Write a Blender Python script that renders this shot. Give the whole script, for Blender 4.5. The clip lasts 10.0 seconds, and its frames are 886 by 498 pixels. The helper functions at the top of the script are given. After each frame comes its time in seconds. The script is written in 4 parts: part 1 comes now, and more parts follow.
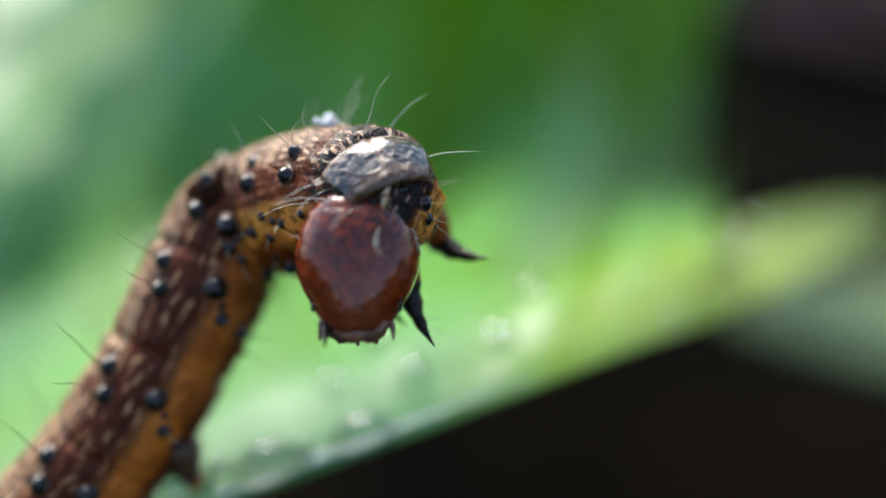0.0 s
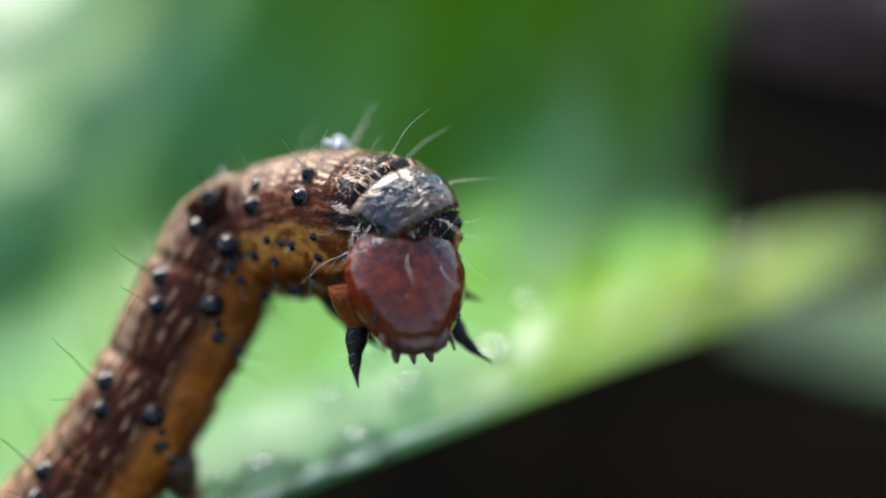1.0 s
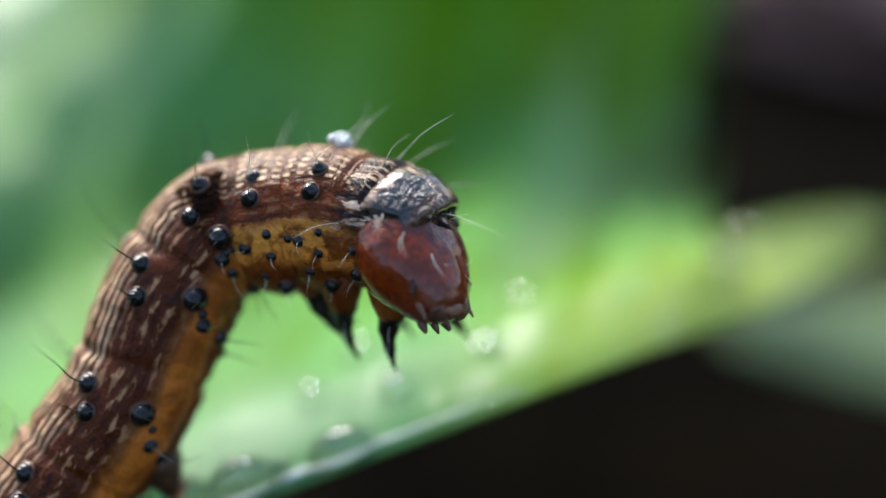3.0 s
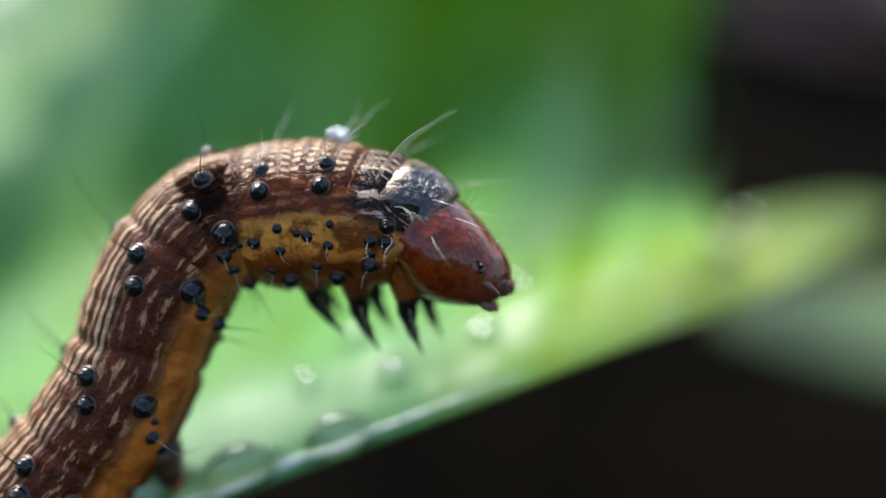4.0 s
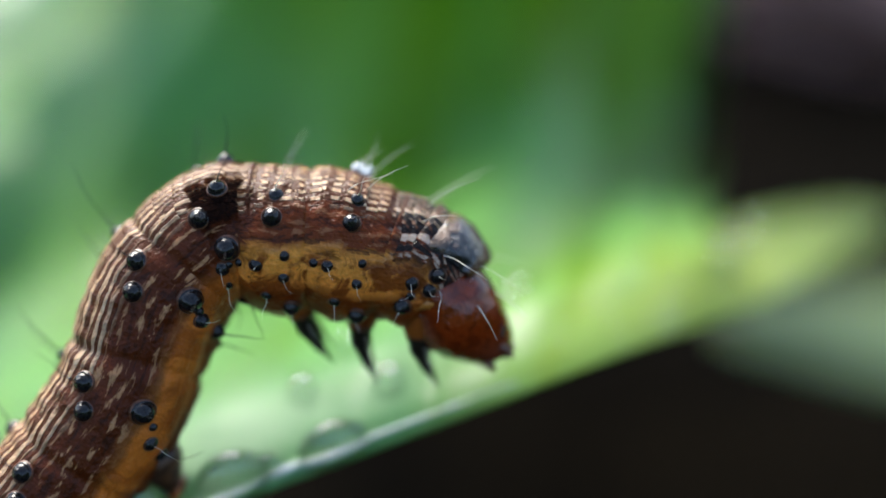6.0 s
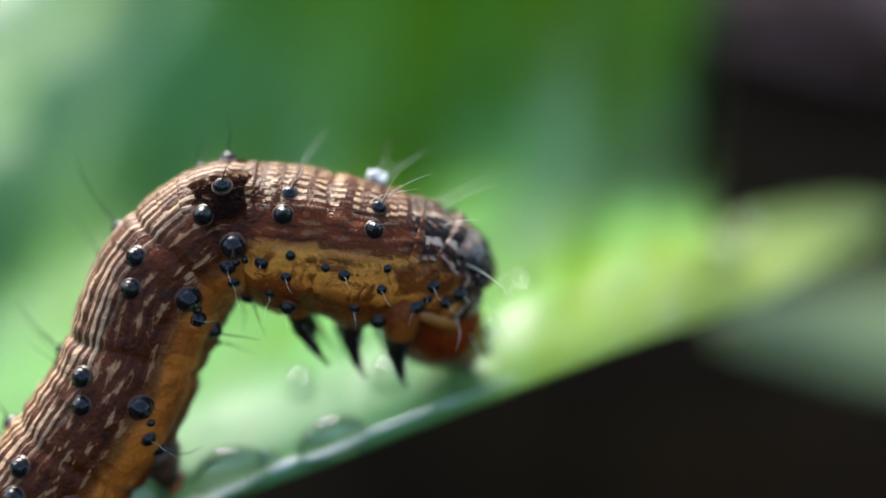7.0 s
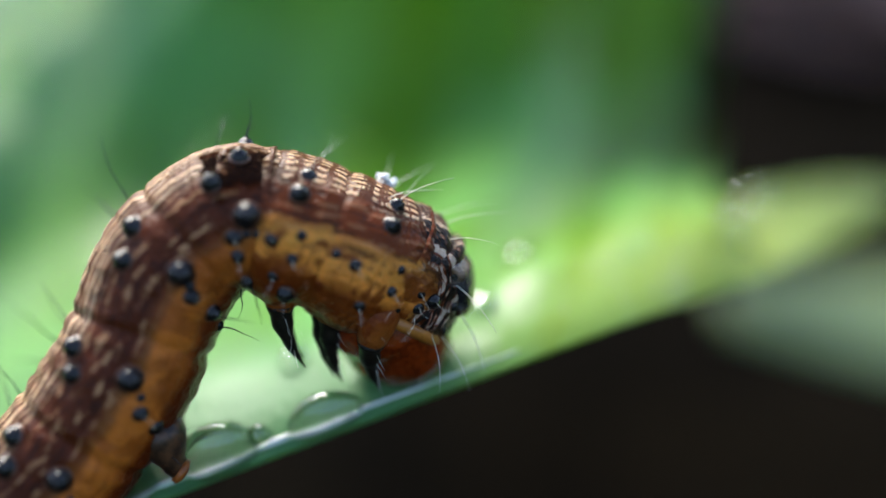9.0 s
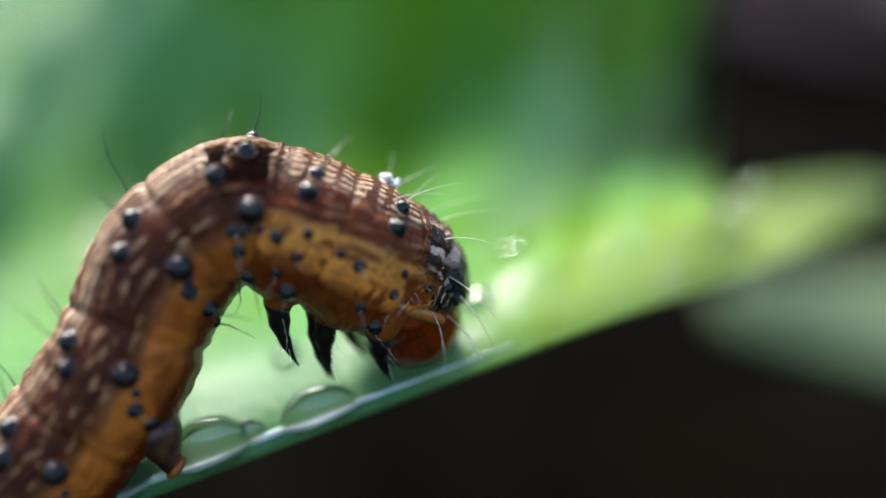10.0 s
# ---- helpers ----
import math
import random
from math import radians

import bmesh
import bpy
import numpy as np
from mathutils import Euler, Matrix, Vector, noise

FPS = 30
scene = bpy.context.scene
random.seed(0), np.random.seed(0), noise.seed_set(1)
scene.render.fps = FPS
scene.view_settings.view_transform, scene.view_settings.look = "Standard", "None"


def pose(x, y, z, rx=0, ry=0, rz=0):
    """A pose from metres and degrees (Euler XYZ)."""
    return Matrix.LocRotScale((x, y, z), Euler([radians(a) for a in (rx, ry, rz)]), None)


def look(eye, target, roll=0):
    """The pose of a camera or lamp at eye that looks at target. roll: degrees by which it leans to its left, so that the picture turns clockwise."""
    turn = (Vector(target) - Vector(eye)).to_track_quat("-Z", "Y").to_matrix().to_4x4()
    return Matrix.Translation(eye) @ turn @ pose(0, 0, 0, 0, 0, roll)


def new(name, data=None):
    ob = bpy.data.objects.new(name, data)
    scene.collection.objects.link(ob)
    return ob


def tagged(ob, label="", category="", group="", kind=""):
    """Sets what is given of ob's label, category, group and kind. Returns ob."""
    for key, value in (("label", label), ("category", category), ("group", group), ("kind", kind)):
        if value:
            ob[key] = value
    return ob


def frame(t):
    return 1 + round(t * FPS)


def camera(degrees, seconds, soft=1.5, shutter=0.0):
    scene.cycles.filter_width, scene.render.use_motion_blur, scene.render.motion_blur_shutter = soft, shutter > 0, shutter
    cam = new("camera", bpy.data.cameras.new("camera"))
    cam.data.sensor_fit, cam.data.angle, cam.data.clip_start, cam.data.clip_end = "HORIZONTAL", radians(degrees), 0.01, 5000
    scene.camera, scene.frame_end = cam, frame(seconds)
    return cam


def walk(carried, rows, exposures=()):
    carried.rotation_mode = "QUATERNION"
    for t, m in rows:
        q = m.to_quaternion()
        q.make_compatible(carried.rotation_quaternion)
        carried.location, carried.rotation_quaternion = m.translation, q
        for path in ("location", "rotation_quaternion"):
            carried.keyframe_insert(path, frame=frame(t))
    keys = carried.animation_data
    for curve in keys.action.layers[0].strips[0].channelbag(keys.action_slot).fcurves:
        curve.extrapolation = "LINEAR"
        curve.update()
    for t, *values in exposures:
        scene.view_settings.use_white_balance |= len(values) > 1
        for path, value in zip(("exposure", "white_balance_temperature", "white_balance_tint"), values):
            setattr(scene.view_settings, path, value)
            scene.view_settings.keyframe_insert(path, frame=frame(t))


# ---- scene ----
cam = camera(46.0, 10.0, 1.6)
cam.data.dof.use_dof = True
cam.data.dof.focus_distance = 0.0279
cam.data.dof.aperture_fstop = 13.0

# The place hangs in a frame that looks 30 degrees down, with its origin at the camera's first stand.
# In it x is right, y ahead, z up, in millimetres.
MM = 0.001
VIEW = pose(0, 0, 0.12, -30, 0, 0)


def mm(x, y, z):
    return Vector((x * MM, y * MM, z * MM))


# seconds, x, y, z in mm, yaw, pitch in degrees
# camera rows
CAMERA_ROWS = [
    (0, 0.000, -2.700, 0.317, 1.22, -0.34),
    (0.5, 0.000, -2.550, 0.267, 1.22, 0.25),
    (1, 0.000, -2.400, 0.217, 1.08, 0.58),
    (1.5, 0.000, -2.033, 0.167, 0.78, 0.60),
    (2, 0.000, -1.667, 0.117, 0.59, 0.67),
    (2.5, 0.000, -1.300, 0.067, 0.47, 0.90),
    (4, 0.000, -0.400, 0.017, 0.30, 0.06),
    (4.5, 0.000, -0.200, 0.000, 0.00, 0.00),
    (5, 0.000, -0.140, -0.017, 0.22, 0.05),
    (5.5, 0.000, -0.080, -0.033, 0.19, 0.47),
    (7, 0.000, 0.100, -0.233, 0.10, 0.62),
    (7.5, 0.000, 0.400, -0.333, 0.18, 0.30),
    (8, 0.000, 0.700, -0.433, 0.35, 0.14),
    (8.5, 0.000, 1.200, -0.533, 0.51, -0.22),
    (9, 0.000, 1.500, -0.633, 0.02, 0.14),
    (9.5, 0.000, 1.700, -0.733, -0.23, 0.36),
    (10, 0.000, 1.700, -0.733, -0.30, 0.11),
]
# end of camera rows
walk(cam, [(t, VIEW @ Matrix.Translation(mm(x, y, z)) @ pose(0, 0, 0, 0, 0, yaw) @ pose(0, 0, 0, 90 + pitch))
           for t, x, y, z, yaw, pitch in CAMERA_ROWS], ((0, 1.09), (5.5, 1.12), (7, 1.2), (10, 1.2)))

# ---- light ----
SUN_ELEVATION, SUN_TURN = 43, -22
world = bpy.data.worlds.new("sky")
scene.world = world
world.use_nodes = True
sky = world.node_tree.nodes.new("ShaderNodeTexSky")
sky.sky_type = "NISHITA"
sky.sun_disc = False
sky.dust_density = 1.8
sky.sun_elevation, sky.sun_rotation = radians(SUN_ELEVATION), radians(SUN_TURN)
world.node_tree.links.new(sky.outputs[0], world.node_tree.nodes["Background"].inputs[0])
world.node_tree.nodes["Background"].inputs[1].default_value = 0.165
sun = new("sun", bpy.data.lights.new("sun", "SUN"))
sun.data.energy, sun.data.angle, sun.data.color = 3.1, radians(36), (1.0, 0.96, 0.88)
e, a = radians(SUN_ELEVATION), radians(SUN_TURN)
sun.matrix_world = look(Vector((math.sin(a) * math.cos(e), math.cos(a) * math.cos(e), math.sin(e))), (0, 0, 0))


# ---- materials ----
def material(name, colour=(0.5, 0.5, 0.5), rough=0.5, **more):
    m = bpy.data.materials.new(name)
    m.use_nodes = True
    b = m.node_tree.nodes["Principled BSDF"]
    b.inputs["Base Color"].default_value = (*colour, 1)
    b.inputs["Roughness"].default_value = rough
    for key, value in more.items():
        b.inputs[key.replace("_", " ")].default_value = value
    return m


class Nodes:
    """Short names for wiring a material's nodes."""

    def __init__(self, m):
        self.tree = m.node_tree
        self.bsdf = m.node_tree.nodes["Principled BSDF"]

    def put(self, socket, value):
        if isinstance(value, bpy.types.NodeSocket):
            self.tree.links.new(value, socket)
        else:
            socket.default_value = value

    def math(self, op, a, b=0.0, clamp=False):
        n = self.tree.nodes.new("ShaderNodeMath")
        n.operation, n.use_clamp = op, clamp
        self.put(n.inputs[0], a)
        self.put(n.inputs[1], b)
        return n.outputs[0]

    def coords(self, output="Object"):
        return self.tree.nodes.new("ShaderNodeTexCoord").outputs[output]

    def split(self, v):
        n = self.tree.nodes.new("ShaderNodeSeparateXYZ")
        self.put(n.inputs[0], v)
        return n.outputs

    def join(self, x, y, z):
        n = self.tree.nodes.new("ShaderNodeCombineXYZ")
        for s, v in zip(n.inputs, (x, y, z)):
            self.put(s, v)
        return n.outputs[0]

    def noise(self, v, scale, detail=3.0, rough=0.6, distort=0.0):
        n = self.tree.nodes.new("ShaderNodeTexNoise")
        self.put(n.inputs["Vector"], v)
        n.inputs["Scale"].default_value = scale
        n.inputs["Detail"].default_value = detail
        n.inputs["Roughness"].default_value = rough
        n.inputs["Distortion"].default_value = distort
        return n.outputs[0]

    def cells(self, v, scale, feature="F1"):
        n = self.tree.nodes.new("ShaderNodeTexVoronoi")
        n.feature = feature
        self.put(n.inputs["Vector"], v)
        n.inputs["Scale"].default_value = scale
        return n.outputs["Distance"]

    def ramp(self, f, stops):
        n = self.tree.nodes.new("ShaderNodeValToRGB")
        self.put(n.inputs[0], f)
        el = n.color_ramp.elements
        while len(el) < len(stops):
            el.new(0.5)
        for k, (p, c) in zip(el, stops):
            k.position = p
            k.color = (*c, 1) if len(c) == 3 else c
        return n.outputs[0]

    def level(self, f, low, high):
        n = self.tree.nodes.new("ShaderNodeMapRange")
        self.put(n.inputs[0], f)
        n.inputs[1].default_value, n.inputs[2].default_value = low, high
        return n.outputs[0]

    def mix(self, f, a, b, mode="MIX"):
        n = self.tree.nodes.new("ShaderNodeMix")
        n.data_type, n.blend_type = "RGBA", mode
        self.put(n.inputs[0], f)
        for s, v in ((n.inputs[6], a), (n.inputs[7], b)):
            self.put(s, (*v, 1) if isinstance(v, tuple) and len(v) == 3 else v)
        return n.outputs[2]

    def spot(self, u, v, u0, v0, ru, rv):
        """A soft round patch at a place of the blade."""
        a = self.math("DIVIDE", self.math("SUBTRACT", u, u0), ru)
        b = self.math("DIVIDE", self.math("SUBTRACT", v, v0), rv)
        far = self.math("SQRT", self.math("ADD", self.math("MULTIPLY", a, a), self.math("MULTIPLY", b, b)))
        return self.level(far, 1.0, 0.3)

    def bump(self, height, strength, distance):
        n = self.tree.nodes.new("ShaderNodeBump")
        n.inputs["Strength"].default_value = strength
        n.inputs["Distance"].default_value = distance
        self.put(n.inputs["Height"], height)
        self.tree.links.new(n.outputs[0], self.bsdf.inputs["Normal"])

    def colour(self, c):
        self.tree.links.new(c, self.bsdf.inputs["Base Color"])

    def rough(self, r):
        self.tree.links.new(r, self.bsdf.inputs["Roughness"])


def skin_material():
    """Caterpillar skin: bands round the body by the angle from the back, pale lines and ticks along it, paler
    brick-like beads on the chest. Along the body, y is 0 at the first ring and falls towards the tail."""
    m = material("caterpillar_skin", rough=0.34, Specular_IOR_Level=0.25)
    n = Nodes(m)
    x, y, z = n.split(n.coords())
    turn = n.math("ARCTAN2", x, z)
    angle = n.math("DIVIDE", n.math("ABSOLUTE", turn), math.pi)
    place = n.join(n.math("MULTIPLY", turn, 0.002), y, 0.0)
    drawn = n.join(n.math("MULTIPLY", turn, 0.002), n.math("MULTIPLY", y, 0.28), 0.0)
    wob = n.math("SUBTRACT", n.noise(place, 900.0, 4.0), 0.5)
    bent = n.math("ADD", angle, n.math("MULTIPLY", wob, 0.10))
    chest = n.level(n.math("ADD", y, n.math("MULTIPLY", wob, 0.0008)), -0.0052, -0.0046)
    pale, brown, red, ochre = (0.74, 0.49, 0.29), (0.125, 0.027, 0.007), (0.14, 0.022, 0.004), (0.60, 0.165, 0.022)
    rear = n.ramp(bent, [(0.0, (0.12, 0.040, 0.016)), (0.19, (0.10, 0.030, 0.010)), (0.25, brown), (0.46, (0.085, 0.015, 0.003)),
                         (0.515, (0.26, 0.085, 0.018)), (0.545, ochre), (0.68, ochre), (0.74, red), (0.86, (0.11, 0.024, 0.006)), (1.0, red)])
    fore = n.ramp(bent, [(0.0, (0.10, 0.034, 0.014)), (0.22, (0.09, 0.027, 0.009)), (0.27, (0.15, 0.030, 0.005)), (0.40, (0.16, 0.032, 0.005)),
                         (0.455, (0.93, 0.36, 0.060)), (0.60, (0.88, 0.285, 0.042)), (0.67, (0.22, 0.048, 0.006)), (0.80, (0.28, 0.075, 0.011)), (1.0, (0.28, 0.08, 0.013))])
    c = n.mix(chest, rear, fore)
    # mottling in the pale side band
    side = n.math("MULTIPLY", n.level(angle, 0.42, 0.48), n.level(n.noise(place, 950.0, 4.0, 0.6, 1.0), 0.48, 0.56))
    c = n.mix(n.math("MULTIPLY", side, n.math("ADD", 0.45, n.math("MULTIPLY", chest, 0.4))), c, (0.16, 0.026, 0.003))
    # lines along the back, broken into beads
    line = n.math("SINE", n.math("ADD", n.math("MULTIPLY", turn, 44.0), n.math("MULTIPLY", n.noise(drawn, 1500.0, 3.0), 9.0)))
    line = n.math("MULTIPLY", n.level(line, -0.2, 0.35), n.level(bent, 0.255, 0.20))
    line = n.math("MULTIPLY", line, n.level(n.noise(drawn, 2300.0, 3.0), 0.36, 0.50))
    cross = n.math("SINE", n.math("ADD", n.math("MULTIPLY", y, 2 * math.pi / 0.00043), n.math("MULTIPLY", n.noise(place, 1400.0, 3.0), 5.0)))
    across = n.math("SINE", n.math("ADD", n.math("MULTIPLY", turn, 2 * math.pi / 0.135), n.math("MULTIPLY", n.noise(place, 1300.0, 2.0), 4.0)))
    brick = n.math("MULTIPLY", n.level(cross, -0.6, 0.0), n.level(across, -0.15, 0.35))
    brick = n.math("MULTIPLY", brick, n.level(bent, 0.265, 0.225))
    rows = n.math("ADD", n.math("MULTIPLY", brick, chest), n.math("MULTIPLY", line, n.math("SUBTRACT", 1.0, chest)))
    c = n.mix(n.math("MULTIPLY", rows, 0.88), c, pale)
    # short pale and dark ticks on the brown flank
    tick = n.noise(drawn, 4200.0, 3.0, 0.6, 0.3)
    flank = n.math("MULTIPLY", n.level(angle, 0.52, 0.44), n.level(angle, 0.20, 0.24))
    lit = n.math("MULTIPLY", n.math("MULTIPLY", n.level(tick, 0.56, 0.63), flank), n.math("SUBTRACT", 0.75, n.math("MULTIPLY", chest, 0.5)))
    c = n.mix(lit, c, (0.62, 0.32, 0.15))
    c = n.mix(n.math("MULTIPLY", n.math("MULTIPLY", n.level(tick, 0.46, 0.38), flank), 0.7), c, (0.022, 0.006, 0.003))
    # broad darker blotches
    c = n.mix(n.math("MULTIPLY", n.level(n.noise(place, 520.0, 3.0, 0.6, 0.8), 0.52, 0.66), 0.5), c, (0.060, 0.010, 0.002))
    # the first ring: blackish and white broken bands on its sides
    collar = n.math("MULTIPLY", n.level(y, -0.0011, -0.0008), n.level(bent, 0.47, 0.38))
    zebra = n.noise(n.join(n.math("MULTIPLY", turn, 0.0034), n.math("MULTIPLY", y, 0.55), 0.0), 1900.0, 3.0, 0.55, 1.1)
    c = n.mix(n.math("MULTIPLY", collar, n.level(zebra, 0.57, 0.53)), c, (0.012, 0.008, 0.007))
    c = n.mix(n.math("MULTIPLY", n.math("MULTIPLY", collar, n.level(zebra, 0.585, 0.62)), 0.75), c, (0.66, 0.52, 0.40))
    # black patches on the back where the body bends
    a = n.math("DIVIDE", n.math("SUBTRACT", angle, 0.20), 0.15)
    b = n.math("DIVIDE", n.math("ADD", y, 0.00530), 0.00062)
    far = n.math("SQRT", n.math("ADD", n.math("MULTIPLY", a, a), n.math("MULTIPLY", b, b)))
    far = n.math("ADD", far, n.math("MULTIPLY", n.math("SUBTRACT", n.noise(place, 1700.0, 3.0), 0.5), 1.5))
    c = n.mix(n.level(far, 1.35, 0.65), c, (0.009, 0.005, 0.004))
    n.put(n.bsdf.inputs["Specular IOR Level"], n.math("MULTIPLY", n.level(far, 0.92, 1.10), 0.15))
    grain = n.noise(place, 9000.0, 3.0)
    c = n.mix(n.math("MULTIPLY", n.level(grain, 0.45, 0.75), 0.18), c, (0.05, 0.016, 0.008))
    n.colour(c)
    n.rough(n.math("ADD", 0.16, n.math("MULTIPLY", grain, 0.34)))
    h = n.math("ADD", n.math("MULTIPLY", n.cells(place, 8000.0), 0.5), n.math("ADD", tick, n.math("MULTIPLY", grain, 0.6)))
    n.bump(n.math("ADD", h, n.math("MULTIPLY", rows, 1.6)), 0.75, 0.00007)
    n.bsdf.inputs["Subsurface Weight"].default_value = 0.15
    n.bsdf.inputs["Subsurface Scale"].default_value = 0.0005
    n.bsdf.inputs["Subsurface Radius"].default_value = (1.0, 0.4, 0.15)
    return m


SKIN = skin_material()


def head_material():
    m = material("head_shell", rough=0.2, Coat_Weight=0.55, Coat_Roughness=0.05, Specular_IOR_Level=0.25)
    n = Nodes(m)
    v = n.coords()
    x, y, z = n.split(v)
    bent = n.noise(v, 2600.0, 4.0, 0.65, 1.2)
    crown = n.level(n.math("ADD", z, n.math("MULTIPLY", y, 0.6)), 0.0002, 0.0013)
    c = n.mix(n.math("MULTIPLY", n.level(bent, 0.56, 0.44), n.math("ADD", 0.5, n.math("MULTIPLY", crown, 0.5))), (0.23, 0.030, 0.004), (0.05, 0.007, 0.002))
    c = n.mix(n.math("MULTIPLY", n.math("MULTIPLY", n.level(n.cells(v, 3600.0), 0.42, 0.62), crown), 0.75), c, (0.05, 0.010, 0.005))
    c = n.mix(n.math("MULTIPLY", n.level(n.cells(v, 5200.0), 0.16, 0.08), 0.6), c, (0.30, 0.10, 0.035))
    c = n.mix(n.math("MULTIPLY", n.level(z, -0.0011, -0.0019), 0.6), c, (0.16, 0.05, 0.025))
    n.colour(c)
    n.bump(n.math("ADD", n.noise(v, 6000.0, 2.0), n.math("MULTIPLY", n.noise(v, 1900.0, 2.0), 2.5)), 0.6, 0.00006)
    n.bsdf.inputs["Subsurface Weight"].default_value = 0.15
    n.bsdf.inputs["Subsurface Scale"].default_value = 0.0005
    n.bsdf.inputs["Subsurface Radius"].default_value = (1.0, 0.3, 0.1)
    return m


HEAD = head_material()


def speckled(name, a, b, scale, rough, low=0.4, high=0.65, relief=0.00003, **more):
    m = material(name, rough=rough, **more)
    n = Nodes(m)
    v = n.coords()
    f = n.noise(v, scale, 4.0)
    n.colour(n.mix(n.level(f, low, high), a, b))
    n.bump(f, 0.5, relief)
    return m


BLACK = speckled("black_horn", (0.006, 0.006, 0.007), (0.02, 0.017, 0.015), 4000.0, 0.10, relief=0.000008, Specular_IOR_Level=0.32, Coat_Weight=0.15, Coat_Roughness=0.04)
SOCKET = speckled("pale_socket", (0.13, 0.042, 0.014), (0.06, 0.018, 0.007), 3000.0, 0.4)


def shield_material():
    m = material("shield_horn", rough=0.26, Coat_Weight=0.8, Coat_Roughness=0.07, Specular_IOR_Level=0.45)
    n = Nodes(m)
    v = n.coords()
    x, y, z = n.split(v)
    patches = n.noise(n.join(n.math("MULTIPLY", x, 1.0), n.math("MULTIPLY", y, 0.6), z), 2300.0, 4.0, 0.65, 0.6)
    c = n.mix(n.level(patches, 0.54, 0.62), (0.009, 0.009, 0.013), (0.07, 0.040, 0.027))
    c = n.mix(n.level(n.math("ABSOLUTE", x), 0.00012, 0.00006), c, (0.20, 0.12, 0.07))
    # its rear half breaks up into tan and black crumbs
    crumbs = n.math("MULTIPLY", n.level(n.math("ADD", y, n.math("MULTIPLY", patches, 0.0006)), 0.00045, 0.00015), n.level(n.cells(v, 3200.0), 0.30, 0.46))
    c = n.mix(n.math("MULTIPLY", crumbs, 0.8), c, (0.24, 0.13, 0.065))
    c = n.mix(n.level(y, 0.00090, 0.00105), c, (0.10, 0.04, 0.012))
    n.colour(c)
    n.bump(n.math("ADD", n.math("MULTIPLY", n.noise(v, 1700.0, 3.0, 0.6, 0.8), 2.5), n.noise(v, 5000.0)), 1.0, 0.00016)
    return m


SHIELD = shield_material()
LEG = speckled("leg_horn", (0.006, 0.005, 0.004), (0.022, 0.015, 0.009), 2500.0, 0.4, Specular_IOR_Level=0.2)
AMBER = speckled("amber_rim", (0.42, 0.15, 0.022), (0.16, 0.05, 0.010), 1800.0, 0.3)
LEG_BASE = speckled("leg_base_skin", (0.36, 0.10, 0.016), (0.12, 0.03, 0.006), 2000.0, 0.35)
FOOT = speckled("foot_skin", (0.03, 0.014, 0.008), (0.12, 0.05, 0.02), 2500.0, 0.4)
DARK_HAIR = material("dark_bristle", (0.012, 0.010, 0.008), 0.4)
PALE_HAIR = material("pale_bristle", (0.85, 0.80, 0.66), 0.35, Transmission_Weight=0.3)
MOUTH = speckled("mouth_horn", (0.06, 0.02, 0.012), (0.22, 0.10, 0.06), 2600.0, 0.28)
LIP = speckled("lip_skin", (0.26, 0.11, 0.06), (0.10, 0.04, 0.02), 2600.0, 0.3)
WAX = speckled("white_fluff", (0.8, 0.82, 0.8), (0.6, 0.62, 0.6), 5000.0, 0.7)


def water_material():
    m = material("water")
    n = Nodes(m)
    nodes, links = n.tree.nodes, n.tree.links
    clear = nodes.new("ShaderNodeBsdfTransparent")
    clear.inputs[0].default_value = (0.96, 1.0, 0.97, 1)
    bend = nodes.new("ShaderNodeBsdfRefraction")
    bend.inputs["IOR"].default_value, bend.inputs["Roughness"].default_value = 1.333, 0.0
    shine = nodes.new("ShaderNodeBsdfGlossy")
    shine.inputs["Roughness"].default_value = 0.03
    body, full = nodes.new("ShaderNodeMixShader"), nodes.new("ShaderNodeMixShader")
    body.inputs[0].default_value = 0.85
    edge = nodes.new("ShaderNodeLayerWeight")
    edge.inputs["Blend"].default_value = 0.35
    gloss = n.math("ADD", 0.10, n.math("MULTIPLY", n.math("POWER", edge.outputs["Facing"], 3.0), 0.6))
    links.new(clear.outputs[0], body.inputs[1])
    links.new(bend.outputs[0], body.inputs[2])
    links.new(gloss, full.inputs[0])
    links.new(body.outputs[0], full.inputs[1])
    links.new(shine.outputs[0], full.inputs[2])
    links.new(full.outputs[0], nodes["Material Output"].inputs[0])
    return m


WATER = water_material()


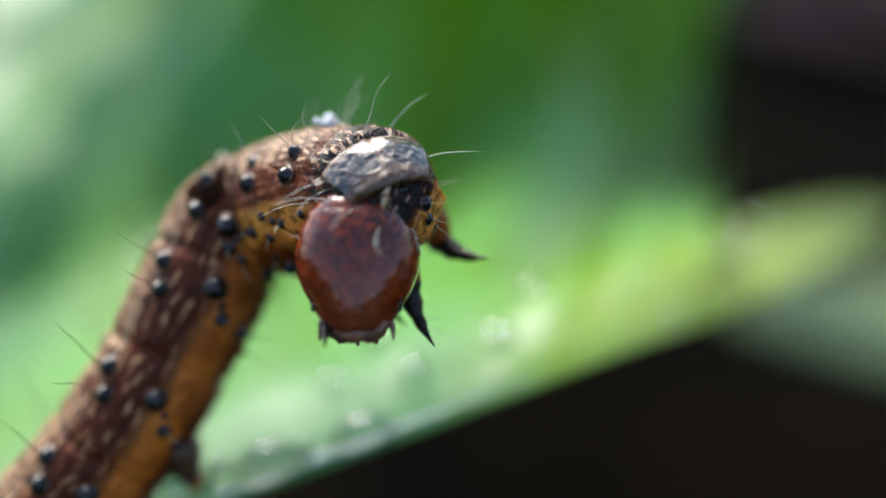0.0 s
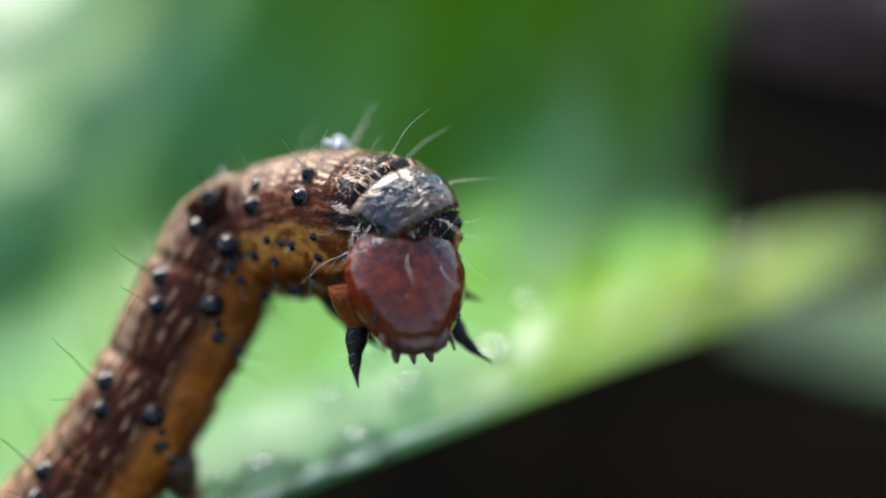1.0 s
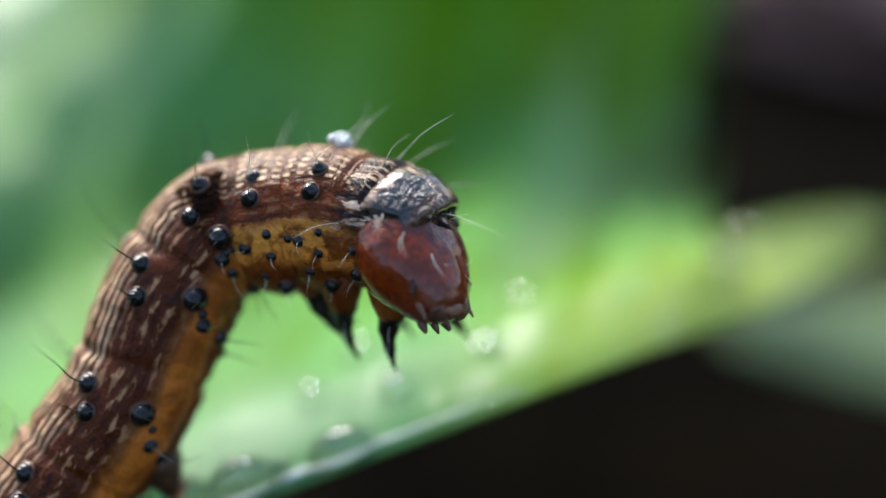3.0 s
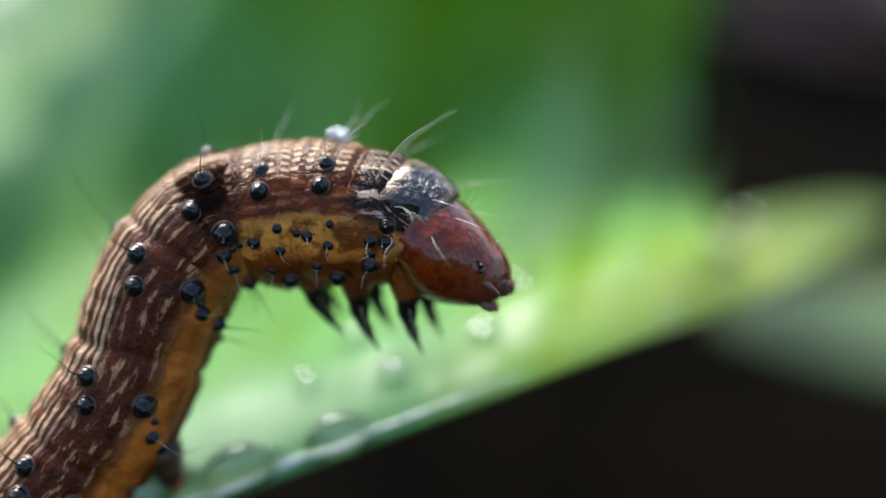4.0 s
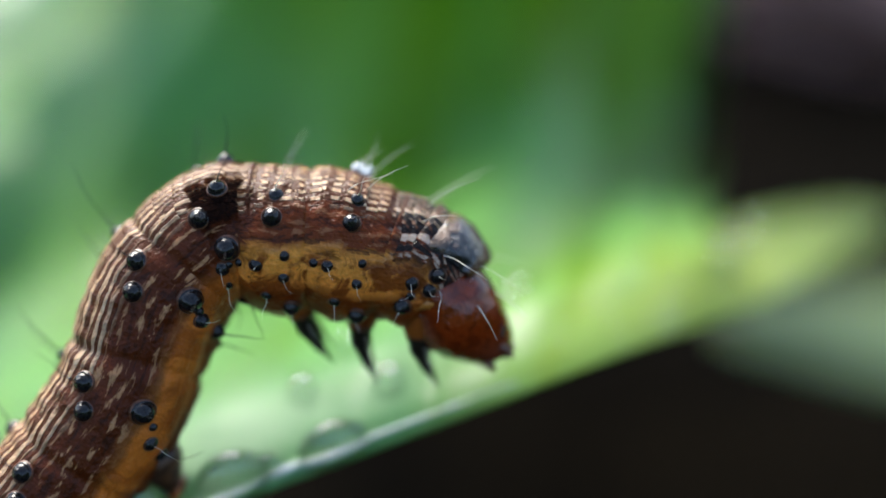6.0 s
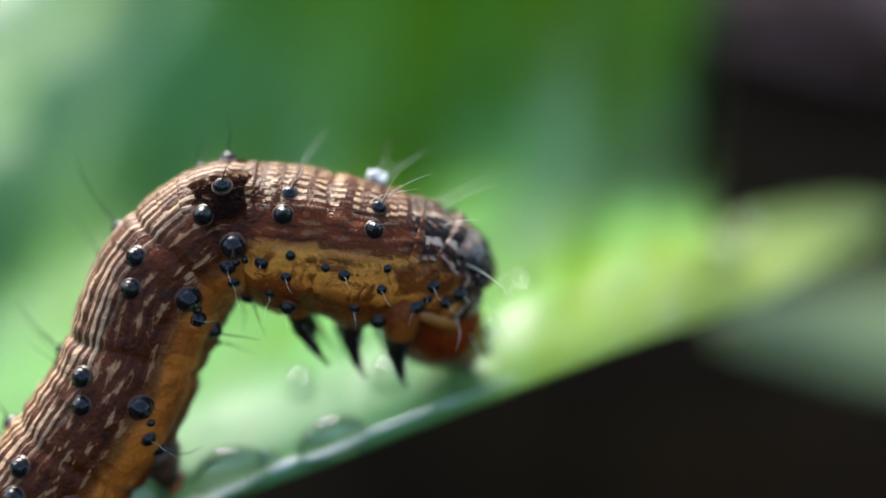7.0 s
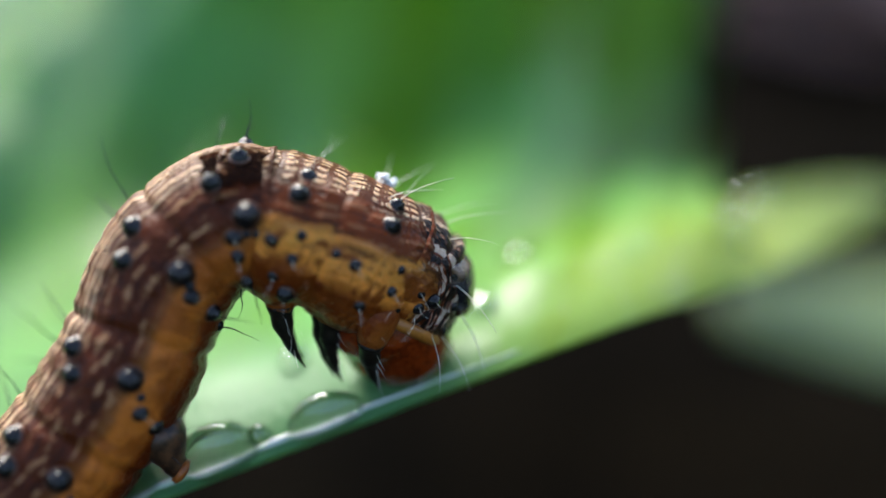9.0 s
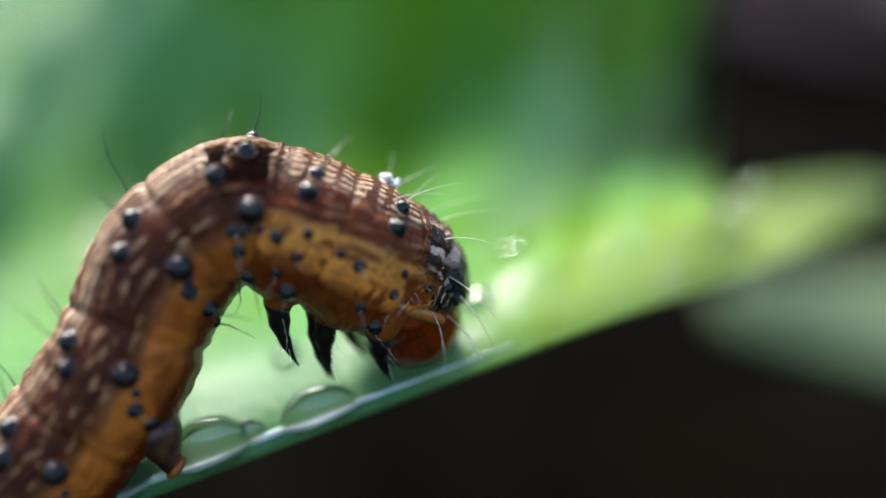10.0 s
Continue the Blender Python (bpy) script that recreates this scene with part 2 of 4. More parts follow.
def leaf_material(name, deep, light, margin, dark, mid):
    """Leaf blade: u runs along the margin and v in from it, in metres."""
    m = material(name, rough=0.34, Specular_IOR_Level=0.7, Coat_Weight=0.2, Coat_Roughness=0.4)
    n = Nodes(m)
    u, v, _ = n.split(n.coords("UV"))
    flat = n.join(u, v, 0.0)
    slant = n.math("ADD", u, n.math("MULTIPLY", v, -0.55))
    wave = n.math("SINE", n.math("ADD", n.math("MULTIPLY", slant, 2 * math.pi / 0.009), n.math("MULTIPLY", n.noise(flat, 60.0), 4.0)))
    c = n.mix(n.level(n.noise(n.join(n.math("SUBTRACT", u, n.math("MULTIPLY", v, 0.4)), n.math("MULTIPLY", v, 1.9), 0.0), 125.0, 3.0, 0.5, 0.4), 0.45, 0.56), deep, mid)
    c = n.mix(n.math("MULTIPLY", n.level(wave, 0.55, 1.0), 0.45), c, mid)
    # mint patches at the wide end: reflected sky mixed into the base colour
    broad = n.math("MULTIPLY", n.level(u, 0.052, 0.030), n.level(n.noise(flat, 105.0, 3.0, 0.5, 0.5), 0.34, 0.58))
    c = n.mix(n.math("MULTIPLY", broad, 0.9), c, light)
    net = n.cells(flat, 1500.0, "DISTANCE_TO_EDGE")
    c = n.mix(n.math("MULTIPLY", n.level(net, 0.12, 0.0), 0.4), c, mid)
    edge = n.level(n.math("ADD", v, n.math("MULTIPLY", n.math("SUBTRACT", n.noise(flat, 220.0), 0.5), 0.005)), 0.0065, 0.0018)
    left = n.math("MULTIPLY", edge, n.level(u, 0.064, 0.050))
    c = n.mix(n.math("MULTIPLY", left, 0.9), c, light)
    edge = n.math("MULTIPLY", edge, n.level(u, 0.050, 0.070))
    edge = n.math("MAXIMUM", edge, n.math("MULTIPLY", n.level(u, 0.073, 0.082), 0.35))
    c = n.mix(n.math("MULTIPLY", edge, 0.75), c, margin)
    inner = n.math("MULTIPLY", n.level(v, 0.009, 0.022), n.level(u, 0.016, 0.046))
    inner = n.math("MULTIPLY", inner, n.level(n.noise(flat, 190.0, 2.0, 0.5, 0.7), 0.40, 0.56))
    c = n.mix(n.math("MULTIPLY", inner, 0.8), c, dark)
    # pale bluish sheen of the sky, put into the blade's colour
    sky_sheen = n.math("MULTIPLY", n.spot(u, v, 0.0590, 0.0080, 0.0070, 0.0036), n.level(n.noise(flat, 300.0, 3.0), 0.3, 0.6))
    c = n.mix(n.math("MULTIPLY", sky_sheen, 0.6), c, tuple(0.5 * k + 0.2 for k in light))
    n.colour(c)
    # a film of dew: patchy on the broad end, in spots along the margin
    patch = n.level(n.noise(flat, 85.0, 3.0, 0.5, 0.6), 0.38, 0.62)
    bloom = n.math("MULTIPLY", n.level(u, 0.050, 0.022), n.math("ADD", 0.42, n.math("MULTIPLY", patch, 0.5)))
    spots = n.math("MULTIPLY", n.level(n.noise(flat, 260.0, 2.0), 0.54, 0.64), n.math("MULTIPLY", n.level(v, 0.016, 0.008), n.level(u, 0.045, 0.055)))
    wet = n.math("MAXIMUM", bloom, spots)
    for row in ((0.0575, 0.0025, 0.0024, 0.0016), (0.0652, 0.0035, 0.0034, 0.0022), (0.0804, 0.0016, 0.0022, 0.0016),
                (0.0545, 0.0008, 0.0022, 0.0010), (0.0590, 0.0080, 0.0070, 0.0036)):
        wet = n.math("MAXIMUM", wet, n.spot(u, v, *row))
    n.put(n.bsdf.inputs["Specular IOR Level"], n.math("ADD", 0.12, n.math("MULTIPLY", wet, 0.75)))
    n.put(n.bsdf.inputs["Coat Weight"], n.math("MULTIPLY", wet, 0.3))
    n.rough(n.math("ADD", 0.26, n.math("MULTIPLY", n.noise(flat, 900.0), 0.2)))
    n.bump(n.math("ADD", n.math("MULTIPLY", net, 0.8), n.noise(flat, 500.0)), 0.5, 0.0001)
    out = n.tree.nodes["Material Output"]
    thin = n.tree.nodes.new("ShaderNodeBsdfTranslucent")
    n.put(thin.inputs[0], n.mix(0.3, c, margin))
    both = n.tree.nodes.new("ShaderNodeMixShader")
    both.inputs[0].default_value = 0.45
    n.tree.links.new(n.bsdf.outputs[0], both.inputs[1])
    n.tree.links.new(thin.outputs[0], both.inputs[2])
    n.tree.links.new(both.outputs[0], out.inputs[0])
    return m


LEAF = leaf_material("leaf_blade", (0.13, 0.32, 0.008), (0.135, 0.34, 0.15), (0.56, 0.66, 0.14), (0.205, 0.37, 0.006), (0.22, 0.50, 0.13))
FAR_LEAF = leaf_material("shaded_leaf", (0.17, 0.25, 0.08), (0.26, 0.36, 0.12), (0.28, 0.37, 0.13), (0.17, 0.25, 0.08), (0.26, 0.36, 0.12))
BLOCKER = speckled("dark_blocker", (0.012, 0.022, 0.008), (0.03, 0.05, 0.016), 60.0, 0.9, relief=0.002, Specular_IOR_Level=0.1)
# whitish colour that stands for the bright glint on the leaf's edge
RIM_GLINT = speckled("rim_glint", (0.80, 0.86, 0.80), (0.45, 0.60, 0.38), 900.0, 0.10, Coat_Weight=1.0, Coat_Roughness=0.05)
STALK = speckled("stalk_skin", (0.10, 0.22, 0.05), (0.2, 0.32, 0.1), 900.0, 0.4)


def soil_material():
    m = material("soil", rough=0.95, Specular_IOR_Level=0.02)
    n = Nodes(m)
    v = n.coords()
    # near black: the shade under the plants is put into the soil's colour
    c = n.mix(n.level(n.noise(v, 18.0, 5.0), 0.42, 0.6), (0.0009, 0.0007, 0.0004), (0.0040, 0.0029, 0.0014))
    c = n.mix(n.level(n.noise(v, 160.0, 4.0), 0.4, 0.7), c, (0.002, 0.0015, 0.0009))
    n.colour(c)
    n.bump(n.noise(v, 220.0, 5.0), 0.8, 0.004)
    return m


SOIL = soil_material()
CLOD = speckled("dry_clod", (0.44, 0.26, 0.23), (0.20, 0.12, 0.11), 90.0, 0.95, relief=0.001, Specular_IOR_Level=0.05)


# ---- meshes ----
def mesh_from(bm, name, mat, scale=MM):
    bmesh.ops.recalc_face_normals(bm, faces=bm.faces[:])
    for v in bm.verts:
        v.co *= scale
    for f in bm.faces:
        f.smooth = True
    me = bpy.data.meshes.new(name)
    bm.to_mesh(me)
    bm.free()
    me.materials.append(mat)
    return me


def part(name, data, mat=None, parent=None, label="", at=None):
    """One mesh object under a thing or a part; data is a bmesh in mm or a mesh."""
    me = data if isinstance(data, bpy.types.Mesh) else mesh_from(data, name, mat)
    ob = new(name, me)
    ob.parent = parent
    if at is not None:
        ob.matrix_basis = at
    return tagged(ob, label)


def rings(bm, loops, closed=True):
    """Skins a row of vertex rings and caps both ends."""
    made = [[bm.verts.new(p) for p in ring] for ring in loops]
    k = len(made[0])
    for r0, r1 in zip(made, made[1:]):
        for i in range(k):
            bm.faces.new((r0[i], r0[(i + 1) % k], r1[(i + 1) % k], r1[i]))
    if closed:
        for ring in (made[0], made[-1]):
            mid = bm.verts.new(sum((v.co for v in ring), Vector()) / k)
            for i in range(k):
                bm.faces.new((ring[i], ring[(i + 1) % k], mid))
    return made


def tube(points, radii, sides=8):
    """A round tube along points with a radius at each."""
    bm = bmesh.new()
    loops = []
    for i, p in enumerate(points):
        p = Vector(p)
        d = (Vector(points[min(i + 1, len(points) - 1)]) - Vector(points[max(i - 1, 0)])).normalized()
        s = d.cross(Vector((0.3, 0.2, 1)) if abs(d.z) < 0.9 else Vector((1, 0, 0))).normalized()
        u = s.cross(d)
        loops.append([p + radii[i] * (math.cos(2 * math.pi * k / sides) * s + math.sin(2 * math.pi * k / sides) * u) for k in range(sides)])
    rings(bm, loops)
    return bm


def lump(rx, ry, rz, rough=0.0, seed=0.0, u=20, v=14):
    """A rounded body with an uneven surface."""
    bm = bmesh.new()
    bmesh.ops.create_uvsphere(bm, u_segments=u, v_segments=v, radius=1)
    for w in bm.verts:
        k = 1 + rough * noise.noise(w.co * 2.1 + Vector((seed, 0, 0)))
        w.co = Vector((w.co.x * rx * k, w.co.y * ry * k, w.co.z * rz * k))
    return bm


# ---- ground ----
def build_ground():
    bm = bmesh.new()
    n = 110
    size = [((i / n) * 2 - 1) for i in range(n + 1)]
    stretch = [math.copysign(abs(s) ** 3 * 60 + abs(s) * 0.5, s) for s in size]
    grid = []
    for yy in stretch:
        row = []
        for xx in stretch:
            far = math.hypot(xx, yy)
            lift = noise.fractal(Vector((xx * 14, yy * 14, 0)), 0.9, 2.1, 4) * 0.022 if far < 1.5 else 0.0
            row.append(bm.verts.new((xx, 0.3 + yy, lift - 0.03)))
        grid.append(row)
    for r0, r1 in zip(grid, grid[1:]):
        for i in range(n):
            bm.faces.new((r0[i], r0[i + 1], r1[i + 1], r1[i]))
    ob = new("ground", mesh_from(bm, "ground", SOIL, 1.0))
    tagged(ob, "lumpy garden soil, near black with the plants' shade in its colour", "soil", kind="structure")


build_ground()


def build_clod(x, y, z, size, seed):
    bm = lump(size, size * 0.9, size * 0.7, 0.45, seed, 48, 32)
    for v in bm.verts:
        v.co *= 1 + 0.12 * noise.noise(v.co * 0.25)
    ob = tagged(new("soil_clod", mesh_from(bm, "soil_clod", CLOD)), "dry purplish brown clod of earth on the ground", "clod", "clods on the ground")
    ob.matrix_basis = pose(x, y, z, 0, 0, seed * 40)


for row in ((0.20, 0.50, 0.0, 85, 1.0), (0.115, 0.13, -0.045, 30, 2.0), (0.33, 0.60, -0.02, 75, 3.0)):
    build_clod(*row)


def build_backdrop():
    """A plain dark wall added unseen behind the camera to block the low sky."""
    bm = bmesh.new()
    rows = []
    for r, top in ((0.30, 0.17), (0.36, 0.17)):
        low, high = [], []
        for i in range(49):
            a = math.pi + math.pi * i / 48
            low.append(bm.verts.new((r * math.cos(a), r * math.sin(a) - 0.02, -0.05)))
            high.append(bm.verts.new((1.1 * r * math.cos(a), 1.1 * r * math.sin(a) - 0.02, top + 0.03 * noise.noise(Vector((i * 0.5, 0, 0))))))
        rows += [low, high]
    for r0, r1 in ((rows[0], rows[1]), (rows[2], rows[3]), (rows[1], rows[3])):
        for i in range(48):
            bm.faces.new((r0[i], r0[i + 1], r1[i + 1], r1[i]))
    ob = new("backdrop", mesh_from(bm, "backdrop", BLOCKER, 1.0))
    tagged(ob, "plain dark green wall added unseen behind the camera to block low sky", "bank", kind="structure")


build_backdrop()


# ---- leaf ----
MARGIN = ((-50, 25.5, -22.8), (-32, 27.6, -16.3), (-15.7, 29.5, -10.1), (-7.0, 30.5, -6.85), (0.27, 31.5, -4.22), (5.8, 34, -2.5),
          (10.9, 39, -1.4), (17.3, 48, 0.2), (22.6, 56, 1.6), (26.4, 61, 2.7))


def spline(points, s):
    """A smooth line through points; s runs from 0 to 1."""
    k = s * (len(points) - 1)
    i = min(int(k), len(points) - 2)
    f = k - i
    p = [Vector(points[max(0, min(len(points) - 1, j))]) for j in (i - 1, i, i + 1, i + 2)]
    return 0.5 * (2 * p[1] + (p[2] - p[0]) * f + (2 * p[0] - 5 * p[1] + 4 * p[2] - p[3]) * f * f + (3 * p[1] - p[0] - 3 * p[2] + p[3]) * f ** 3)


def ease(x, a, b):
    k = max(0.0, min(1.0, (x - a) / (b - a)))
    return k * k * (3 - 2 * k)


def blade_point(s, v):
    """The leaf's upper face: s along the margin, v in from it, in mm. It lies low by the margin, runs back and then rears up."""
    p = spline(MARGIN, s)
    tilt = radians(40 - 8 * ease(v, 0, 14) + (4 + 46 * ease(p.x, -28, 5)) * ease(v, 9, 22) + 4 * (1 - ease(p.x, -28, 5)) * ease(v, 15, 28) - 12 * ease(p.x, 9, 13))
    lean = 0.16 * ease(p.x, -8, 8.5) - 0.75 * ease(p.x, 9.5, 14)
    roll = 0.35 * math.exp(-v / 0.5)
    vein = 0.22 * math.sin((s * 120 - 0.5 * v) * 2 * math.pi / 9 + 1.5 * noise.noise(Vector((s * 20, v * 0.1, 0)))) * ease(v, 1, 8)
    quilt = noise.noise(Vector((s * 17 - v * 0.05, v * 0.17, 7.7))) + 0.4 * noise.noise(Vector((s * 34, v * 0.33, 3.1)))
    q = Vector((p.x + lean * v, p.y + math.cos(tilt) * v, p.z + math.sin(tilt) * v - roll + vein))
    q += Vector((0, -1.9, 1.3)) * quilt * ease(v, 5, 16)
    return q * (1 + (0.6 + 0.7 * ease(p.x, 1, 9)) * ease(v, 3, 17))


def blade_width(s):
    x = spline(MARGIN, s).x
    tip = math.sqrt(max(0.002, 1 - (max(0, x - 14) / 12.5) ** 2))
    return 90 - 90 * ease(x, 8.6, 11.5) + 4.4 * tip * ease(x, 8.6, 11.5)


SWAYING = []


def build_leaf():
    leaf = tagged(new("leaf"), "broad pale green leaf with a yellow-green wet margin", "leaf")
    leaf.matrix_basis = VIEW @ Matrix.Translation(mm(-50, 60, 0))
    bm = bmesh.new()
    uv = bm.loops.layers.uv.new("place")
    where = {}
    ns, nv = 220, 90
    grid = []
    for i in range(ns + 1):
        s = i / ns
        row = []
        for j in range(nv + 1):
            v = (j / nv) ** 1.7 * blade_width(s)
            w = bm.verts.new(blade_point(s, v) - Vector((-50, 60, 0)))
            where[w] = (s * 0.12, v * MM)
            row.append(w)
        grid.append(row)
    for r0, r1 in zip(grid, grid[1:]):
        for j in range(nv):
            f = bm.faces.new((r0[j], r1[j], r1[j + 1], r0[j + 1]))
            for loop in f.loops:
                loop[uv].uv = where[loop.vert]
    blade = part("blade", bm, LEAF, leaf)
    thick = blade.modifiers.new("thickness", "SOLIDIFY")
    thick.thickness, thick.offset = 0.32 * MM, -1
    rim = blade.modifiers.new("rim", "BEVEL")
    rim.width, rim.segments, rim.limit_method, rim.angle_limit = 0.12 * MM, 3, "ANGLE", radians(50)
    # the margin's glint, made as a thin tube of its shape
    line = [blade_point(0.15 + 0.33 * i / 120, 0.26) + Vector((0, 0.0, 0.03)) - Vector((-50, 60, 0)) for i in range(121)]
    part("rim", tube(line, [0.11 * (1 + 0.5 * noise.noise(Vector((i * 0.11, 0, 0)))) * (1 - 0.8 * ease(i, 70, 120)) for i in range(121)], 10), RIM_GLINT, leaf, "thin whitish glossy tube added for the glint on the leaf's edge")
    base = [blade_point(0, 40) - Vector((-50, 60, 0)) + Vector(d) for d in ((3, 0, -0.6), (-8, 1, -1), (-22, 4, -14), (-32, 10, -60), (-36, 0, -160))]
    part("stalk", tube(base, [0.9, 1.2, 1.5, 1.8, 2.2], 12), STALK, leaf, "pale green leaf stalk")
    SWAYING.append(leaf)
    return leaf


build_leaf()


def build_far_leaf():
    """A narrow leaf in the shade behind and below the first."""
    leaf = tagged(new("leaf"), "narrow dull green leaf in the shade below", "leaf")
    leaf.matrix_basis = VIEW @ Matrix.Translation(mm(38, 92, -7))
    bm = bmesh.new()
    uv = bm.loops.layers.uv.new("place")
    where, grid = {}, []
    n, k = 60, 12
    for i in range(n + 1):
        s = i / n
        half = 9.0 * math.sin(math.pi * (0.06 + 0.93 * s)) ** 0.7
        row = []
        for j in range(k + 1):
            f = j / k * 2 - 1
            w = bm.verts.new((s * 60 - 14, 12 * s + f * half * 0.75 + 4 * s * s, 2.5 - 7.0 * s + f * half * 0.55 - 0.5 * abs(f)))
            where[w] = (s * 0.06, (f + 1) * half * MM)
            row.append(w)
        grid.append(row)
    for r0, r1 in zip(grid, grid[1:]):
        for j in range(k):
            face = bm.faces.new((r0[j], r1[j], r1[j + 1], r0[j + 1]))
            for loop in face.loops:
                loop[uv].uv = where[loop.vert]
    blade = part("blade", bm, FAR_LEAF, leaf)
    thick = blade.modifiers.new("thickness", "SOLIDIFY")
    thick.thickness, thick.offset = 0.3 * MM, -1
    part("stalk", tube([(44, 16, -4), (52, 18, -9), (60, 20, -30), (64, 22, -120)], [0.6, 0.9, 1.1, 1.6], 10), STALK, leaf)


build_far_leaf()


# ---- drops on the leaf ----
def drop_mesh(seed):
    """The free surface of a drop, from its crown to where it meets the leaf."""
    bm = bmesh.new()
    top = bm.verts.new((0, 0, 1))
    last = None
    for i in range(1, 19):
        a = radians(104) * i / 18
        ring = []
        for j in range(36):
            b = 2 * math.pi * j / 36
            p = Vector((math.sin(a) * math.cos(b), math.sin(a) * math.sin(b), math.cos(a)))
            ring.append(bm.verts.new(p * (1 + 0.06 * noise.noise(p * 1.3 + Vector((seed, seed, 0))))))
        for j in range(36):
            if last is None:
                bm.faces.new((top, ring[j], ring[(j + 1) % 36]))
            else:
                bm.faces.new((last[j], ring[j], ring[(j + 1) % 36], last[(j + 1) % 36]))
        last = ring
    return mesh_from(bm, "drop", WATER)


DROPS = [drop_mesh(k * 3.7) for k in range(3)]


def build_drop(x, v, length, width, height, which=0):
    """A drop resting on the blade at the margin's place x, v mm in from it."""
    s = min((abs(spline(MARGIN, q / 800).x - x), q / 800) for q in range(801))[1]
    p = blade_point(s, v)
    along = (blade_point(s + 0.004, v) - p).normalized()
    inward = (blade_point(s, v + 0.3) - p).normalized()
    up = along.cross(inward).normalized()
    inward = up.cross(along)
    m = Matrix((along, inward, up)).transposed().to_4x4()
    ob = tagged(new("water_drop", DROPS[which % 3]), "clear rounded water drop resting on the leaf", "water drop", "drops on the leaf")
    ob.matrix_basis = VIEW @ Matrix.Translation(mm(*(p + up * height * 0.16))) @ m @ Matrix.Diagonal((length, width, height, 1))
    SWAYING.append(ob)


for k, row in enumerate(((-6.3, 0.45, 1.15, 0.7, 1.1), (-5.2, 0.5, 0.4, 0.35, 0.5), (-3.3, 0.35, 1.1, 0.6, 0.9), (-9.0, 0.5, 1.15, 0.8, 1.3), (-7.9, 0.9, 0.5, 0.45, 0.6),
                         (-4.6, 3.2, 0.45, 0.45, 0.42), (-1.9, 2.2, 0.5, 0.45, 0.4), (2.0, 4.6, 0.7, 0.6, 0.3), (0.9, 2.7, 0.55, 0.5, 0.22),
                         (11.5, 2.5, 1.1, 0.9, 0.9), (16.0, 3.0, 1.2, 1.0, 0.9), (-3.2, 4.6, 0.6, 0.6, 0.5), (8.0, 12.0, 0.9, 0.9, 0.8), (6.0, 9.5, 1.6, 1.3, 1.0))):
    build_drop(*row, which=k)


# ---- caterpillar ----
def bristle_mesh(bend, mat):
    pts = [(bend * (i / 8) ** 2, 0.12 * bend * math.sin(i), i / 8) for i in range(9)]
    return mesh_from(tube(pts, [(0.030 if mat is DARK_HAIR else 0.021) * (1 - 0.85 * i / 8) for i in range(9)], 5), "bristle", mat)


def tubercle_mesh():
    """A black domed wart with a low collar and a small neck for its bristle."""
    bm = bmesh.new()
    prof = [(1.32, -0.25), (1.22, 0.0), (1.1, 0.1), (1.0, 0.2), (0.96, 0.34), (0.84, 0.62), (0.6, 0.88), (0.34, 1.02), (0.26, 1.16), (0.16, 1.2)]
    rings(bm, [[Vector((r * math.cos(2 * math.pi * k / 28), r * math.sin(2 * math.pi * k / 28), h)) for k in range(28)] for r, h in prof])
    me = mesh_from(bm, "tubercle", BLACK)
    me.materials.append(SOCKET)
    for f in me.polygons:
        if f.center.z < 0.12 * MM:
            f.material_index = 1
    return me


DARK_BRISTLES = [bristle_mesh(b, DARK_HAIR) for b in (0.15, 0.35, 0.55)]
PALE_BRISTLES = [bristle_mesh(b, PALE_HAIR) for b in (0.12, 0.3, 0.5)]
TUBERCLE = tubercle_mesh()

pick = random.Random(4)


# The body at rest lies along y, in mm: 0 at the middle of the first ring, falling towards the tail.
STATIONS = {"neck": 1.35, "first": 0.0, "second": -1.8, "third": -3.9, "fourth": -5.7, "fifth": -7.95, "sixth": -11.35, "seventh": -14.5,
            "eighth": -17.4, "ninth": -20.2, "tail": -22.8}
CREASES = (-0.85, -2.85, -4.85, -7.0, -10.1, -13.4, -16.4, -19.3, -22.0)
GIRTH = ((1.35, 1.15), (0.95, 1.36), (0.4, 1.62), (-0.9, 1.88), (-2.0, 2.02), (-3.9, 2.02), (-4.9, 1.92), (-6.0, 1.90), (-7.0, 1.92), (-8.5, 1.97),
         (-10.1, 1.92), (-12, 1.97), (-13.4, 1.92), (-15, 1.95), (-19, 1.88), (-22, 1.7), (-24, 1.3), (-25, 0.7))
CUTS = [0.95 - 0.4 * i for i in range(44)] + [-16.25 - 1.15 * (i + 1) for i in range(8)]


